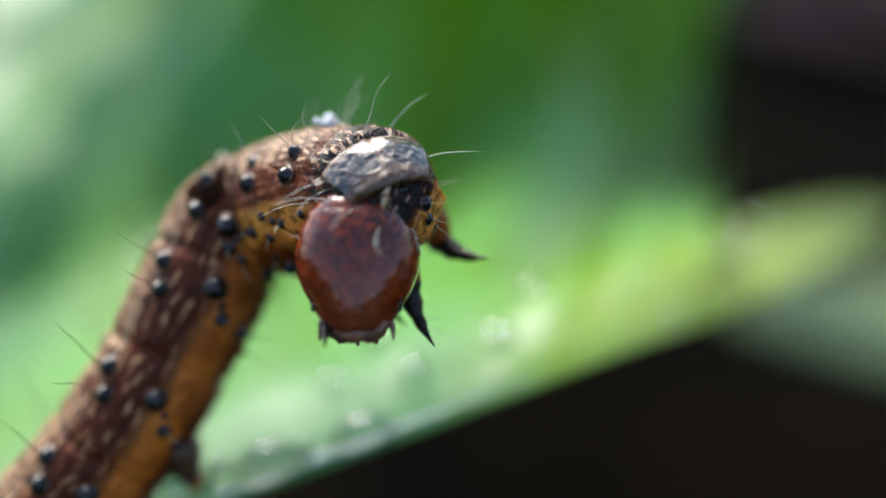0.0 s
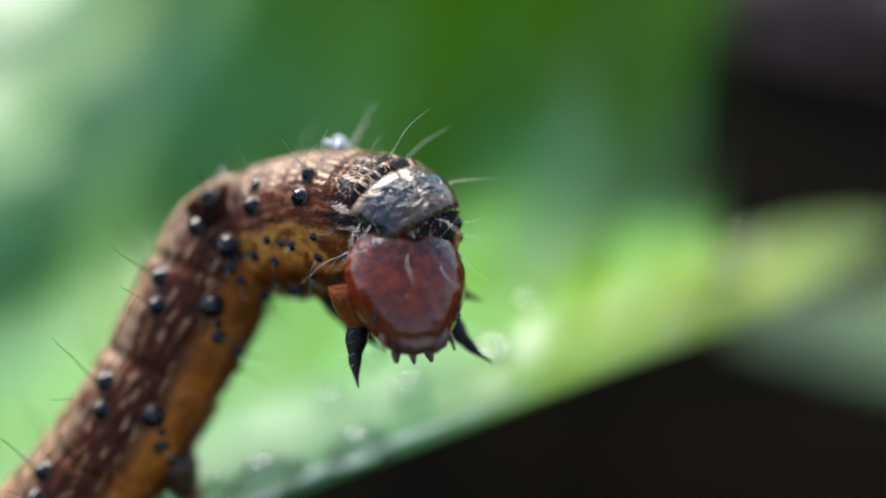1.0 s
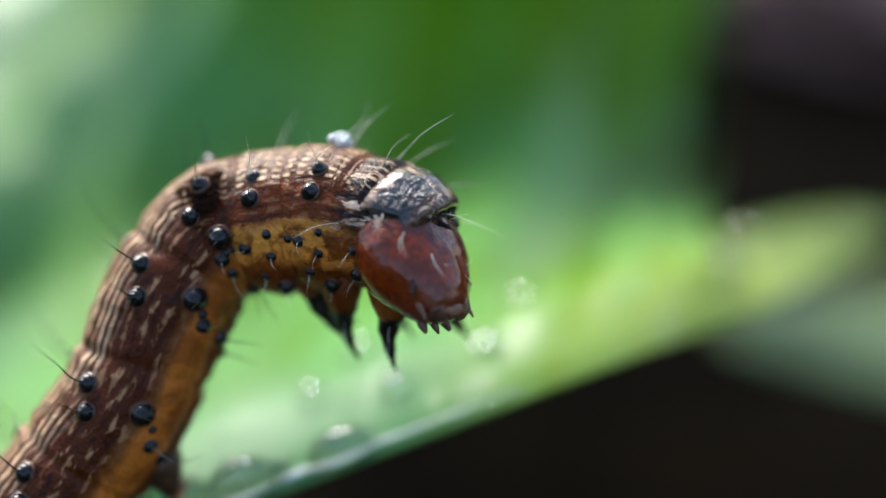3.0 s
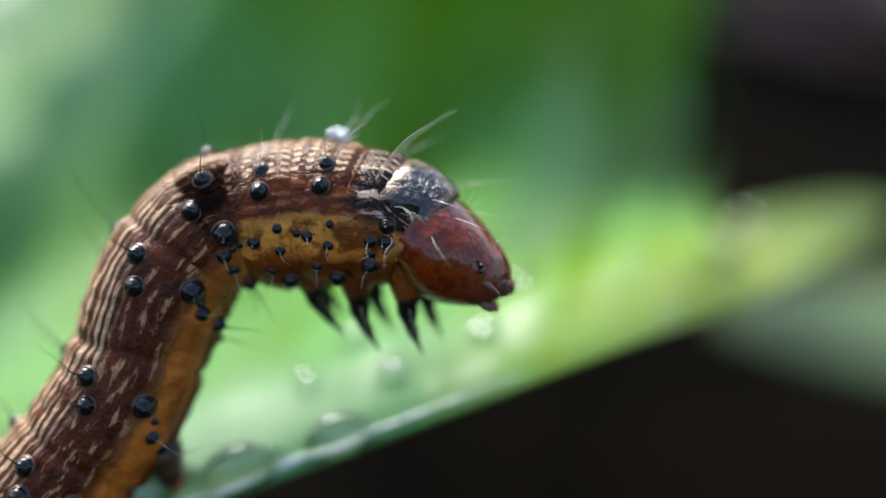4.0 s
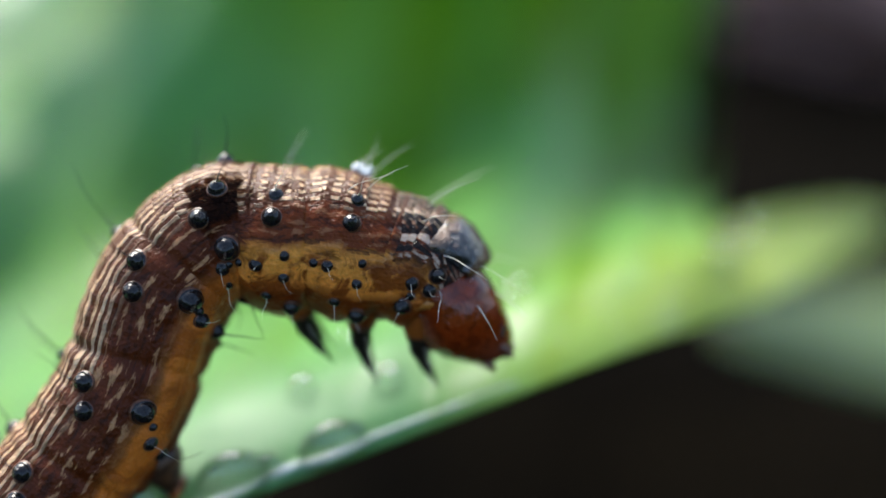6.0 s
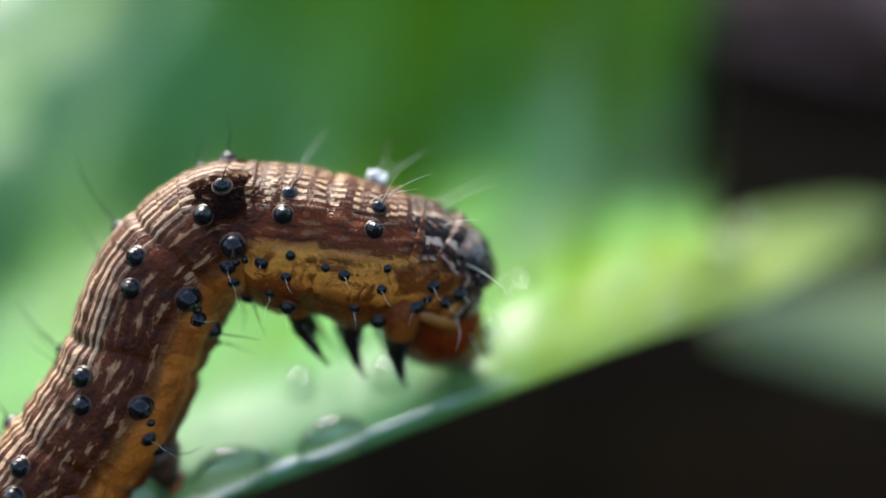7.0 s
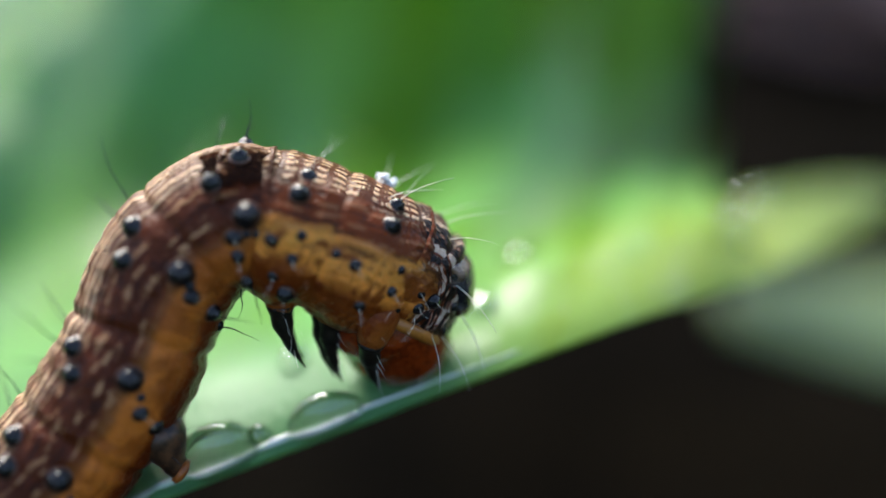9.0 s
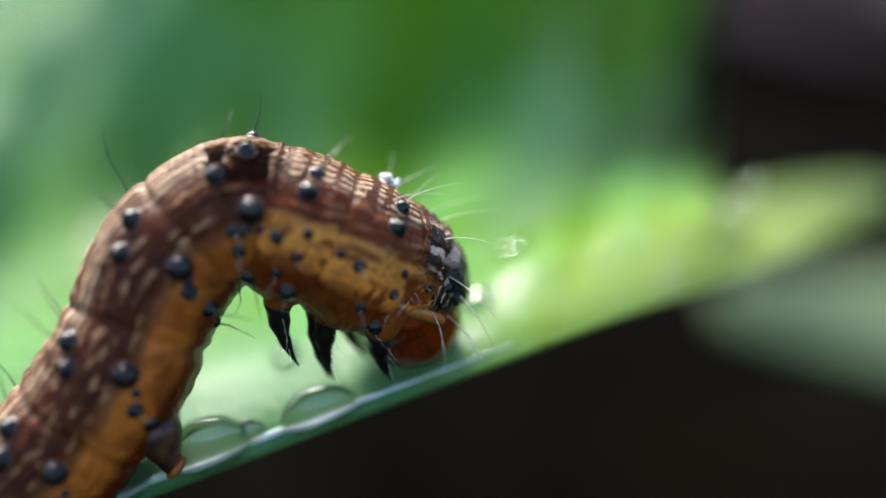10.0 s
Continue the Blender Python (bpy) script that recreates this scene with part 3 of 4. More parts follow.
def skin_radius(s, phi):
    """The body's radius at s along it and phi degrees from the back."""
    for (s0, r0), (s1, r1) in zip(GIRTH, GIRTH[1:]):
        if s >= s1:
            break
    f = ease(s, s0, s1)
    r = r0 + (r1 - r0) * f
    side = abs((phi + 180) % 360 - 180)
    a = radians(phi)
    c, d = math.cos(a), math.sin(a)
    for k in CREASES:
        if abs(s - k) < 1.2:
            lag = 0.10 * math.cos(2 * a) + 0.05 * noise.noise(Vector((d * 2, c * 2, k)))
            r *= 1 - (0.06 if k < -5 else 0.04) * math.exp(-((s - k + lag) / 0.21) ** 2) + (0.02 if k < -5 else 0.005) * math.exp(-((s - k + lag) / 0.5) ** 2)
    r *= 1 + 0.008 * math.cos(2 * math.pi * s / 0.62 + 1.2 * noise.noise(Vector((d * 2, c * 2, s * 0.4)))) * (0.4 + 0.6 * c * c)
    if s < -4.9:
        r *= 1 + 0.05 * math.exp(-((side - 112) / 16) ** 2) + 0.04 * math.exp(-((side - 140) / 10) ** 2)
    else:
        for k in (0.35, -1.7, -3.7):
            r *= 1 + 0.11 * math.exp(-((side - 148) / 24) ** 2) * math.exp(-((s - k) / 0.52) ** 2)
    r *= 1 + 0.022 * noise.noise(Vector((d * 3, c * 3, s * 1.1))) + 0.016 * noise.noise(Vector((d * 7, c * 7, s * 3.1))) + 0.008 * noise.noise(Vector((d * 16, c * 16, s * 4.0)))
    return r


def on_skin(s, phi):
    """The place and outward way on the skin."""
    a = radians(phi)
    out = Vector((math.sin(a), 0, math.cos(a)))
    return out * skin_radius(s, phi) + Vector((0, s, 0)), out


def stand(p, out, size, twist=0.0):
    turn = out.to_track_quat("Z", "Y").to_matrix().to_4x4() @ pose(0, 0, 0, 0, 0, twist)
    return Matrix.Translation(mm(*p)) @ turn @ Matrix.Diagonal((size[0], size[1], size[2], 1))


def skin_piece(high, low):
    """A stiff band of skin from high to low along the body, with thinner tucked ends that slide under its neighbours."""
    bm = bmesh.new()
    tuck = 0.5 if high - low < 1 else 0.7
    n, k = (20, 132) if high - low < 1 else (16, 72)
    top = high if high > 0.9 else high + tuck
    loops = []
    for i in range(n + 1):
        s = top + (low - tuck - top) * i / n
        under = max(0.0, s - high, low - s)
        loops.append([Vector((r * math.sin(a), s, r * math.cos(a))) for a in (2 * math.pi * j / k for j in range(k))
                      for r in (skin_radius(s, math.degrees(a)) * (1 - 0.004 * min(1, under * 12)) - 0.16 * under ** 2,)])
    rings(bm, loops)
    return bm


PIECES = []


def build_skin(caterpillar):
    for high, low in zip(CUTS, CUTS[1:]):
        name = "chest_ring" if low > -4.9 else "belly_ring" if low > -22 else "tail_ring"
        PIECES.append((high, low, part(name, skin_piece(high, low), SKIN, caterpillar)))


def piece_at(s):
    return next(ob for high, low, ob in PIECES if low <= s <= high)


def add_bristle(s, phi, length, pale, lean=0.25, lift=0.0, thick=1.0, bend=None, twist=None):
    p, out = on_skin(s, phi)
    kinds = PALE_BRISTLES if pale else DARK_BRISTLES
    way = (out + Vector((0, lean, 0)) + Vector((pick.uniform(-0.15, 0.15), pick.uniform(-0.15, 0.15), pick.uniform(-0.1, 0.1)))).normalized()
    part("bristle", kinds[bend] if bend is not None else pick.choice(kinds), None, piece_at(s),
         at=stand(p + out * lift, way, (thick, thick, length), pick.uniform(0, 360) if twist is None else twist))


def add_tubercle(s, phi, size, hair=1.5, pale=False):
    p, out = on_skin(s, phi)
    part("tubercle", TUBERCLE, None, piece_at(s), at=stand(p, out, (size, size, size * (0.9 if size > 0.2 else 0.6))))
    if hair:
        add_bristle(s, phi, hair, pale, lift=size * 0.6, thick=0.5 if pale and hair < 1.3 else 0.85)


LEGS = []
# how each pair of legs swings and splays on its hips, and where its hips lie (t, degrees, degrees, mm, mm, mm)
LATE_LEGS = (
    ((4.5, -16, 8, 0, -0.45, 0.07), (5, -10, 10, 0, -0.7, 0.1), (5.5, -5, 12, -0.07, -0.37, 0.12), (7, -18, 17, 0.55, -1.78, -0.02), (8, -11, 10, 0.54, -1.93, 0.16), (9, -1, 22, 0.54, -2.25, -0.1), (10, 7, 16, 0.54, -2.0, 0.24)),
    ((4.5, -4, 3, 0, 0.23, -0.13), (5, -4, 5, 0, -0.2, -0.11), (5.5, -3, 7, 0, 0, -0.09), (7, -5, 6, -0.15, -0.96, -0.11), (8, -1, 2, -0.41, -1.03, -0.08), (10, 4, 5, -0.54, -0.91, -0.13)),
    ((4.5, -13, 4, 0, 0.2, -0.08), (5.5, -11, 8, 0, -0.14, -0.11), (7, 1, 2, 0, -0.08, -0.04), (8, 3, 7, 0, -0.29, -0.06), (10, 2, 16, 0, -0.39, -0.17)),
)
EARLY_LEGS = {
    (0, 1): ((0, -2, -60, 1.9, -1.6, 0), (0.5, -3, -60, 1.84, -1.4, 0), (2, -43, 0, 0.86, -1.09, -0.38)),
    (0, -1): ((0, -11, -24, 1.24, -0.82, -0.7), (0.5, 17, -35, 0.95, -0.46, -0.98), (2, -25, 45, 0.07, 0.38, -0.64)),
    (1, 1): ((0, -10, 8, 0.2, -0.1, -0.2), (2, -34, 23, 0.49, -0.39, -0.5)),
    (1, -1): ((0, 43, -24, -0.87, 0.88, -0.39), (0.5, 44, -40, -1.0, 1.0, -0.47), (2, 20, -20, -0.4, 0.4, -0.3)),
    (2, 1): ((0, -13, 4, 0, 0.2, -0.08),),
    (2, -1): ((0, -13, -4, 0, 0.2, -0.08),),
}


def curved_leg(pair, ring, s, side, z, length, base, reach):
    """A true leg: pale hip, dark shin, foot and claw."""
    x = 0.62 * side
    seg = piece_at(ring)
    hip = part("hip", tube([(x * 0.8, s - 0.2, z + 0.85), (x, s - 0.1, z + 0.4), (x * 1.08, s - 0.05, z + 0.05), (x * 1.1, s - 0.02, z - 0.15), (x * 1.1, s, z - 0.34)], [base * 1.7, base * 1.6, base * 1.35, base * 1.12, base * 0.96], 20), SKIN, seg, "amber skin base of a leg")
    pts, rad = [], []
    for i in range(13):
        f = i / 12
        pts.append((x * 0.12 * f ** 1.3, length * (0.04 * f + 0.36 * f ** 2.0), -length * 0.92 * f))
        joint = 1 + 0.10 * math.cos(f * 3 * 2 * math.pi)
        rad.append(max(0.015, base * (1.0 - 0.98 * f ** 1.15)) * joint)
    leg = part("leg", tube(pts, rad, 14), LEG, seg, "black horny leg ending in a claw", Matrix.Translation(mm(x * 1.08, s, z - 0.2)) @ pose(0, 0, 0, reach))
    for k in range(4):
        part("bristle", PALE_BRISTLES[k % 3], None, leg, at=stand(Vector((0.2 * side, 0.15 + 0.1 * k, -0.3 - 0.32 * k)), Vector((side, 0.4, -0.6)).normalized(), (0.45, 0.45, 0.55), 90 * k))
    LEGS.append((leg, hip, pair, side))


def fleshy_foot(s, side):
    """A proleg: a tapering stump with a hooked pad."""
    x, r = 0.8 * side, 1.9
    pts = [(x * 0.9, s + 0.15, -r * 0.7), (x, s, -r * 0.95), (x * 1.05, s - 0.25, -r - 0.25), (x * 1.05, s - 0.4, -r - 0.5), (x * 1.1, s - 0.45, -r - 0.68)]
    foot = part("proleg", tube(pts, [0.85, 0.66, 0.45, 0.34, 0.28], 18), FOOT, piece_at(s), "dark brown stumpy false leg")
    part("foot_pad", tube([(x * 1.1, s - 0.45, -r - 0.62), (x * 1.12, s - 0.45, -r - 0.76), (x * 1.12, s - 0.45, -r - 0.84)], [0.34, 0.36, 0.2], 16), LEG_BASE, foot, "pale hooked pad")


# angle from the back, place along the ring, size, bristle length, pale bristle
ABDOMEN_WARTS = ((38, 0.35, 0.27, 2.2, False), (50, -0.38, 0.26, 2.0, False), (90, 0.26, 0.31, 0.9, False), (107, -0.40, 0.19, 0.9, True), (104, -0.03, 0.11, 0, False),
                 (130, -0.6, 0.20, 1.2, False), (148, -1.2, 0.15, 0.9, False))
FOURTH_WARTS = ((26, 0.28, 0.24, 1.1, False), (47, -0.10, 0.25, 1.7, False), (76, 0.65, 0.29, 0.9, False), (94, 0.35, 0.19, 0.7, True), (93, 0.75, 0.12, 0, False),
                (108, 0.45, 0.17, 0.8, True), (138, 0.1, 0.22, 1.0, False), (150, 0.5, 0.14, 0.9, False))
CHEST_WARTS = ((35, 0.1, 0.19, 1.3, True), (55, 0.05, 0.25, 1.3, False), (84, 0.42, 0.11, 0, True), (92, -0.32, 0.15, 0.6, True), (103, 0.38, 0.14, 0.6, True),
               (90, -0.75, 0.11, 0, True), (122, 0.0, 0.13, 0.7, True), (136, 0.55, 0.25, 0.5, True))
FIRST_WARTS = ((72, 0.2, 0.20, 0.7, True), (86, 0.5, 0.17, 0.6, True), (97, -0.1, 0.16, 0.8, True), (106, 0.45, 0.13, 0.5, True), (122, 0.1, 0.22, 0.6, True))


HEAD_LEVELS = ((2.05, 0.05, -0.62, -0.3), (1.95, 0.60, -1.16, 0.22), (1.70, 1.05, -1.50, 0.47), (1.30, 1.38, -1.72, 0.76), (0.8, 1.60, -1.80, 0.99), (0.2, 1.72, -1.55, 1.08),
               (-0.4, 1.67, -1.55, 1.15), (-0.9, 1.47, -1.38, 1.15), (-1.35, 1.20, -1.06, 1.12), (-1.7, 0.98, -0.68, 1.04), (-1.98, 0.76, -0.34, 0.84), (-2.12, 0.50, -0.05, 0.62), (-2.17, 0.1, 0.12, 0.3))


def head_bm():
    """The head capsule: y is the face's way, z the crown, with a cleft between two cheeks and a tapered mouth."""
    bm = bmesh.new()
    n, k, loops = 76, 72, []
    lo, hi = HEAD_LEVELS[-1][0], HEAD_LEVELS[0][0]
    for i in range(n + 1):
        z = lo + (hi - lo) * 0.5 * (1 - math.cos(math.pi * i / n))
        j = next(q for q in range(len(HEAD_LEVELS) - 1) if z >= HEAD_LEVELS[q + 1][0] - 1e-9)
        (z0, *v0), (z1, *v1) = HEAD_LEVELS[j], HEAD_LEVELS[j + 1]
        f = (z - z0) / (z1 - z0)
        wide, back, front = (p + (q - p) * f for p, q in zip(v0, v1))
        loop = []
        for q in range(k):
            a = 2 * math.pi * q / k
            c, s = math.cos(a), math.sin(a)
            x, y = wide * s * (1 - 0.06 * max(0, -c)), (back + front) / 2 + (front - back) / 2 * math.copysign(abs(c) ** 0.86, c)
            cleft = math.exp(-(x / 0.13) ** 2) * ease(z, -0.1, 0.9) * (1 if c > -0.6 else 0)
            face = math.exp(-((abs(x) - 0.06 - 0.36 * max(0, 0.25 - z)) / 0.07) ** 2) * (1 if c > 0 and -1.75 < z < 0.25 else 0)
            dent = 1 - 0.07 * cleft - 0.035 * face + 0.014 * noise.noise(Vector((x, y, z)) * 3.2) + 0.008 * noise.noise(Vector((x, y, z)) * 8)
            loop.append(Vector((x * dent, y * dent, z * (1 - 0.03 * cleft))))
        loops.append(loop)
    rings(bm, loops)
    bmesh.ops.smooth_vert(bm, verts=bm.verts[:], factor=0.5, use_axis_x=True, use_axis_y=True, use_axis_z=True)
    return bm


def build_head(caterpillar):
    head = part("head", head_bm(), HEAD, caterpillar, "glossy red-brown netted head capsule")
    part("upper_lip", lump(0.46, 0.24, 0.26, 0.25, 2.0), LIP, head, "pale brown notched lip", at=Matrix.Translation(mm(0, 0.70, -1.93)) @ pose(0, 0, 0, -5))
    for side in (1, -1):
        part("jaw", tube([(0.60 * side, 0.52, -1.6), (0.52 * side, 0.58, -1.92), (0.36 * side, 0.60, -2.10), (0.24 * side, 0.60, -2.2)], [0.32, 0.28, 0.17, 0.06], 14), MOUTH, head, "dark brown jaw")
        part("palp", tube([(0.40 * side, -0.05, -1.85), (0.48 * side, -0.02, -2.14), (0.50 * side, 0.04, -2.36)], [0.2, 0.13, 0.05], 10), MOUTH, head)
        part("antenna", tube([(0.88 * side, 0.35, -1.5), (0.95 * side, 0.46, -1.78), (0.98 * side, 0.53, -2.0), (0.99 * side, 0.58, -2.16)], [0.11, 0.09, 0.05, 0.02], 10), MOUTH, head, "short dark brown feeler")
        for k in range(6):
            a = radians(-60 + 42 * k)
            p = Vector((1.16 * side, 0.42 + 0.2 * math.cos(a), -1.12 + 0.22 * math.sin(a)))
            part("eyelet", TUBERCLE, None, head, at=stand(p, Vector((side, 0.6, -0.2)).normalized(), (0.065, 0.065, 0.06)))
        for x, y, z, hair in ((0.5, 1.15, 0.6, 0.8), (0.9, 0.75, 1.1, 1.0), (0.45, 1.2, -0.8, 0.5), (1.5, 0.2, 0.6, 0.8)):
            p = Vector((x * side, y, z))
            out = Vector((p.x / 3.4, p.y / 2.0, p.z / 4.0)).normalized()
            part("bristle", pick.choice(PALE_BRISTLES), None, head, at=stand(p, out, (0.5, 0.5, hair * 0.55), pick.uniform(0, 360)))
    part("spinneret", tube([(0, -0.05, -1.95), (0, 0.0, -2.2), (0, 0.05, -2.42)], [0.16, 0.1, 0.03], 10), MOUTH, head)
    return head


def ring_torus(radius, thick, y):
    bm = bmesh.new()
    loops = []
    for i in range(56):
        a = 2 * math.pi * i / 56
        r = thick * (1 + 0.15 * noise.noise(Vector((math.sin(a) * 3, math.cos(a) * 3, 2))))
        loops.append([Vector(((radius + r * math.cos(b)) * math.sin(a), y + 1.3 * r * math.sin(b), (radius + r * math.cos(b)) * math.cos(a))) for b in (2 * math.pi * k / 12 for k in range(12))])
    loops.append([v.copy() for v in loops[0]])
    rings(bm, loops, closed=False)
    bmesh.ops.remove_doubles(bm, verts=bm.verts[:], dist=1e-5)
    return bm


def shield_bm(radius):
    """A curved plate that lies over the first ring's back."""
    bm = bmesh.new()
    n, k = 14, 40
    top, low = [], []
    for i in range(n + 1):
        t = i / n
        for rows, lift in ((top, 0.10), (low, -0.12)):
            row = []
            for j in range(k + 1):
                f = j / k * 2 - 1
                a = radians(66) * f * (1 - 0.16 * t)
                edge = min(1, 3.5 * t, 6 * (1 - t), 4 * (1 - abs(f)))
                r = radius + (lift * max(0.0, edge) ** 0.5 if lift > 0 else lift) - 0.62 * (t - 0.5) * (t > 0.5) + 0.02 * noise.noise(Vector((f * 6, t * 5, 1)))
                r -= 0.05 * math.exp(-(f / 0.03) ** 2) + 0.20 * max(0.0, 1 - edge) ** 2 * (t < 0.8)
                r += 0.035 * noise.noise(Vector((f * 11, t * 7, 4)))
                row.append(bm.verts.new((r * math.sin(a), -0.55 + (1.65 + 0.30 * (1 - f * f)) * t, r * math.cos(a))))
            rows.append(row)
    for rows in (top, low):
        for r0, r1 in zip(rows, rows[1:]):
            for j in range(k):
                bm.faces.new((r0[j], r0[j + 1], r1[j + 1], r1[j]))
    for j in range(k):
        bm.faces.new((top[0][j], top[0][j + 1], low[0][j + 1], low[0][j]))
        bm.faces.new((top[n][j], top[n][j + 1], low[n][j + 1], low[n][j]))
    for i in range(n):
        bm.faces.new((top[i][0], top[i + 1][0], low[i + 1][0], low[i][0]))
        bm.faces.new((top[i][k], top[i + 1][k], low[i + 1][k], low[i][k]))
    return bm


def build_caterpillar():
    c = tagged(new("caterpillar"), "brown streaked caterpillar with black warts, rearing on the leaf margin", "caterpillar")
    c.matrix_basis = VIEW @ Matrix.Translation(mm(-7.5, 30, -7))
    head = build_head(c)
    build_skin(c)
    first = piece_at(0.0)
    part("collar", ring_torus(1.37, 0.14, 0.92), AMBER, piece_at(0.9), "amber soft rim behind the head")
    part("neck_shield", shield_bm(1.80), SHIELD, first, "glossy grey-black horny plate")
    for s, phi, length in ((0.75, 16, 1.9), (0.8, 42, 1.7), (0.3, 30, 2.0), (0.1, 58, 1.7), (-0.45, 12, 1.9), (-0.5, 40, 1.5), (-1.5, 20, 1.5), (-1.9, 30, 1.3), (0.6, 75, 1.3)):
        for side in (1, -1):
            add_bristle(s, phi * side, length * pick.uniform(0.8, 1.1), True, 0.55, 0.05, 0.8, 2, -90 + 25 * side)
    for name, warts in (("first", FIRST_WARTS), ("second", CHEST_WARTS), ("third", CHEST_WARTS), ("fourth", FOURTH_WARTS), ("fifth", ABDOMEN_WARTS), ("sixth", ABDOMEN_WARTS),
                        ("seventh", ABDOMEN_WARTS), ("eighth", ABDOMEN_WARTS), ("ninth", ABDOMEN_WARTS), ("tail", ABDOMEN_WARTS[:3])):
        for phi, y, size, hair, pale in warts:
            for side in (1, -1):
                add_tubercle(STATIONS[name] + y, (phi + pick.uniform(-2, 2)) * side, size * pick.uniform(0.92, 1.06), hair * pick.uniform(0.85, 1.15), pale)
    for pair, ring, s, reach in ((0, -0.9, 1.2, 18), (1, -0.9, -0.9, 8), (2, -3.0, -3.0, 14)):
        for side in (1, -1):
            curved_leg(pair, ring, s if side > 0 else s - 0.12, side, -1.66, 1.95, 0.38, reach)
    speck = piece_at(-1.75)
    p, out = on_skin(-1.75, -14)
    fluff = bmesh.new()
    for k in range(26):
        w = Vector((pick.gauss(0, 0.12), pick.gauss(0, 0.13), abs(pick.gauss(0, 0.12))))
        bmesh.ops.create_icosphere(fluff, subdivisions=2, radius=pick.uniform(0.05, 0.12), matrix=Matrix.Translation(w))
    part("white_speck", fluff, WAX, speck, "small white fluffy speck", at=stand(p, out, (1, 1, 1)))
    for s, phi, size in ((0.35, 8, 0.10), (0.1, 22, 0.12), (0.55, 30, 0.11), (-0.25, 14, 0.10), (0.2, 44, 0.13), (-0.2, 36, 0.11), (0.65, 12, 0.08)):
        for side in (1, -1):
            add_tubercle(s, phi * side, size, 0)
    for name in ("sixth", "seventh", "eighth", "ninth", "tail"):
        for side in (1, -1):
            fleshy_foot(STATIONS[name] - 1.05, side)
    head.scale = (0.97, 1.0, 0.95)
    return head


HEAD_PART = build_caterpillar()


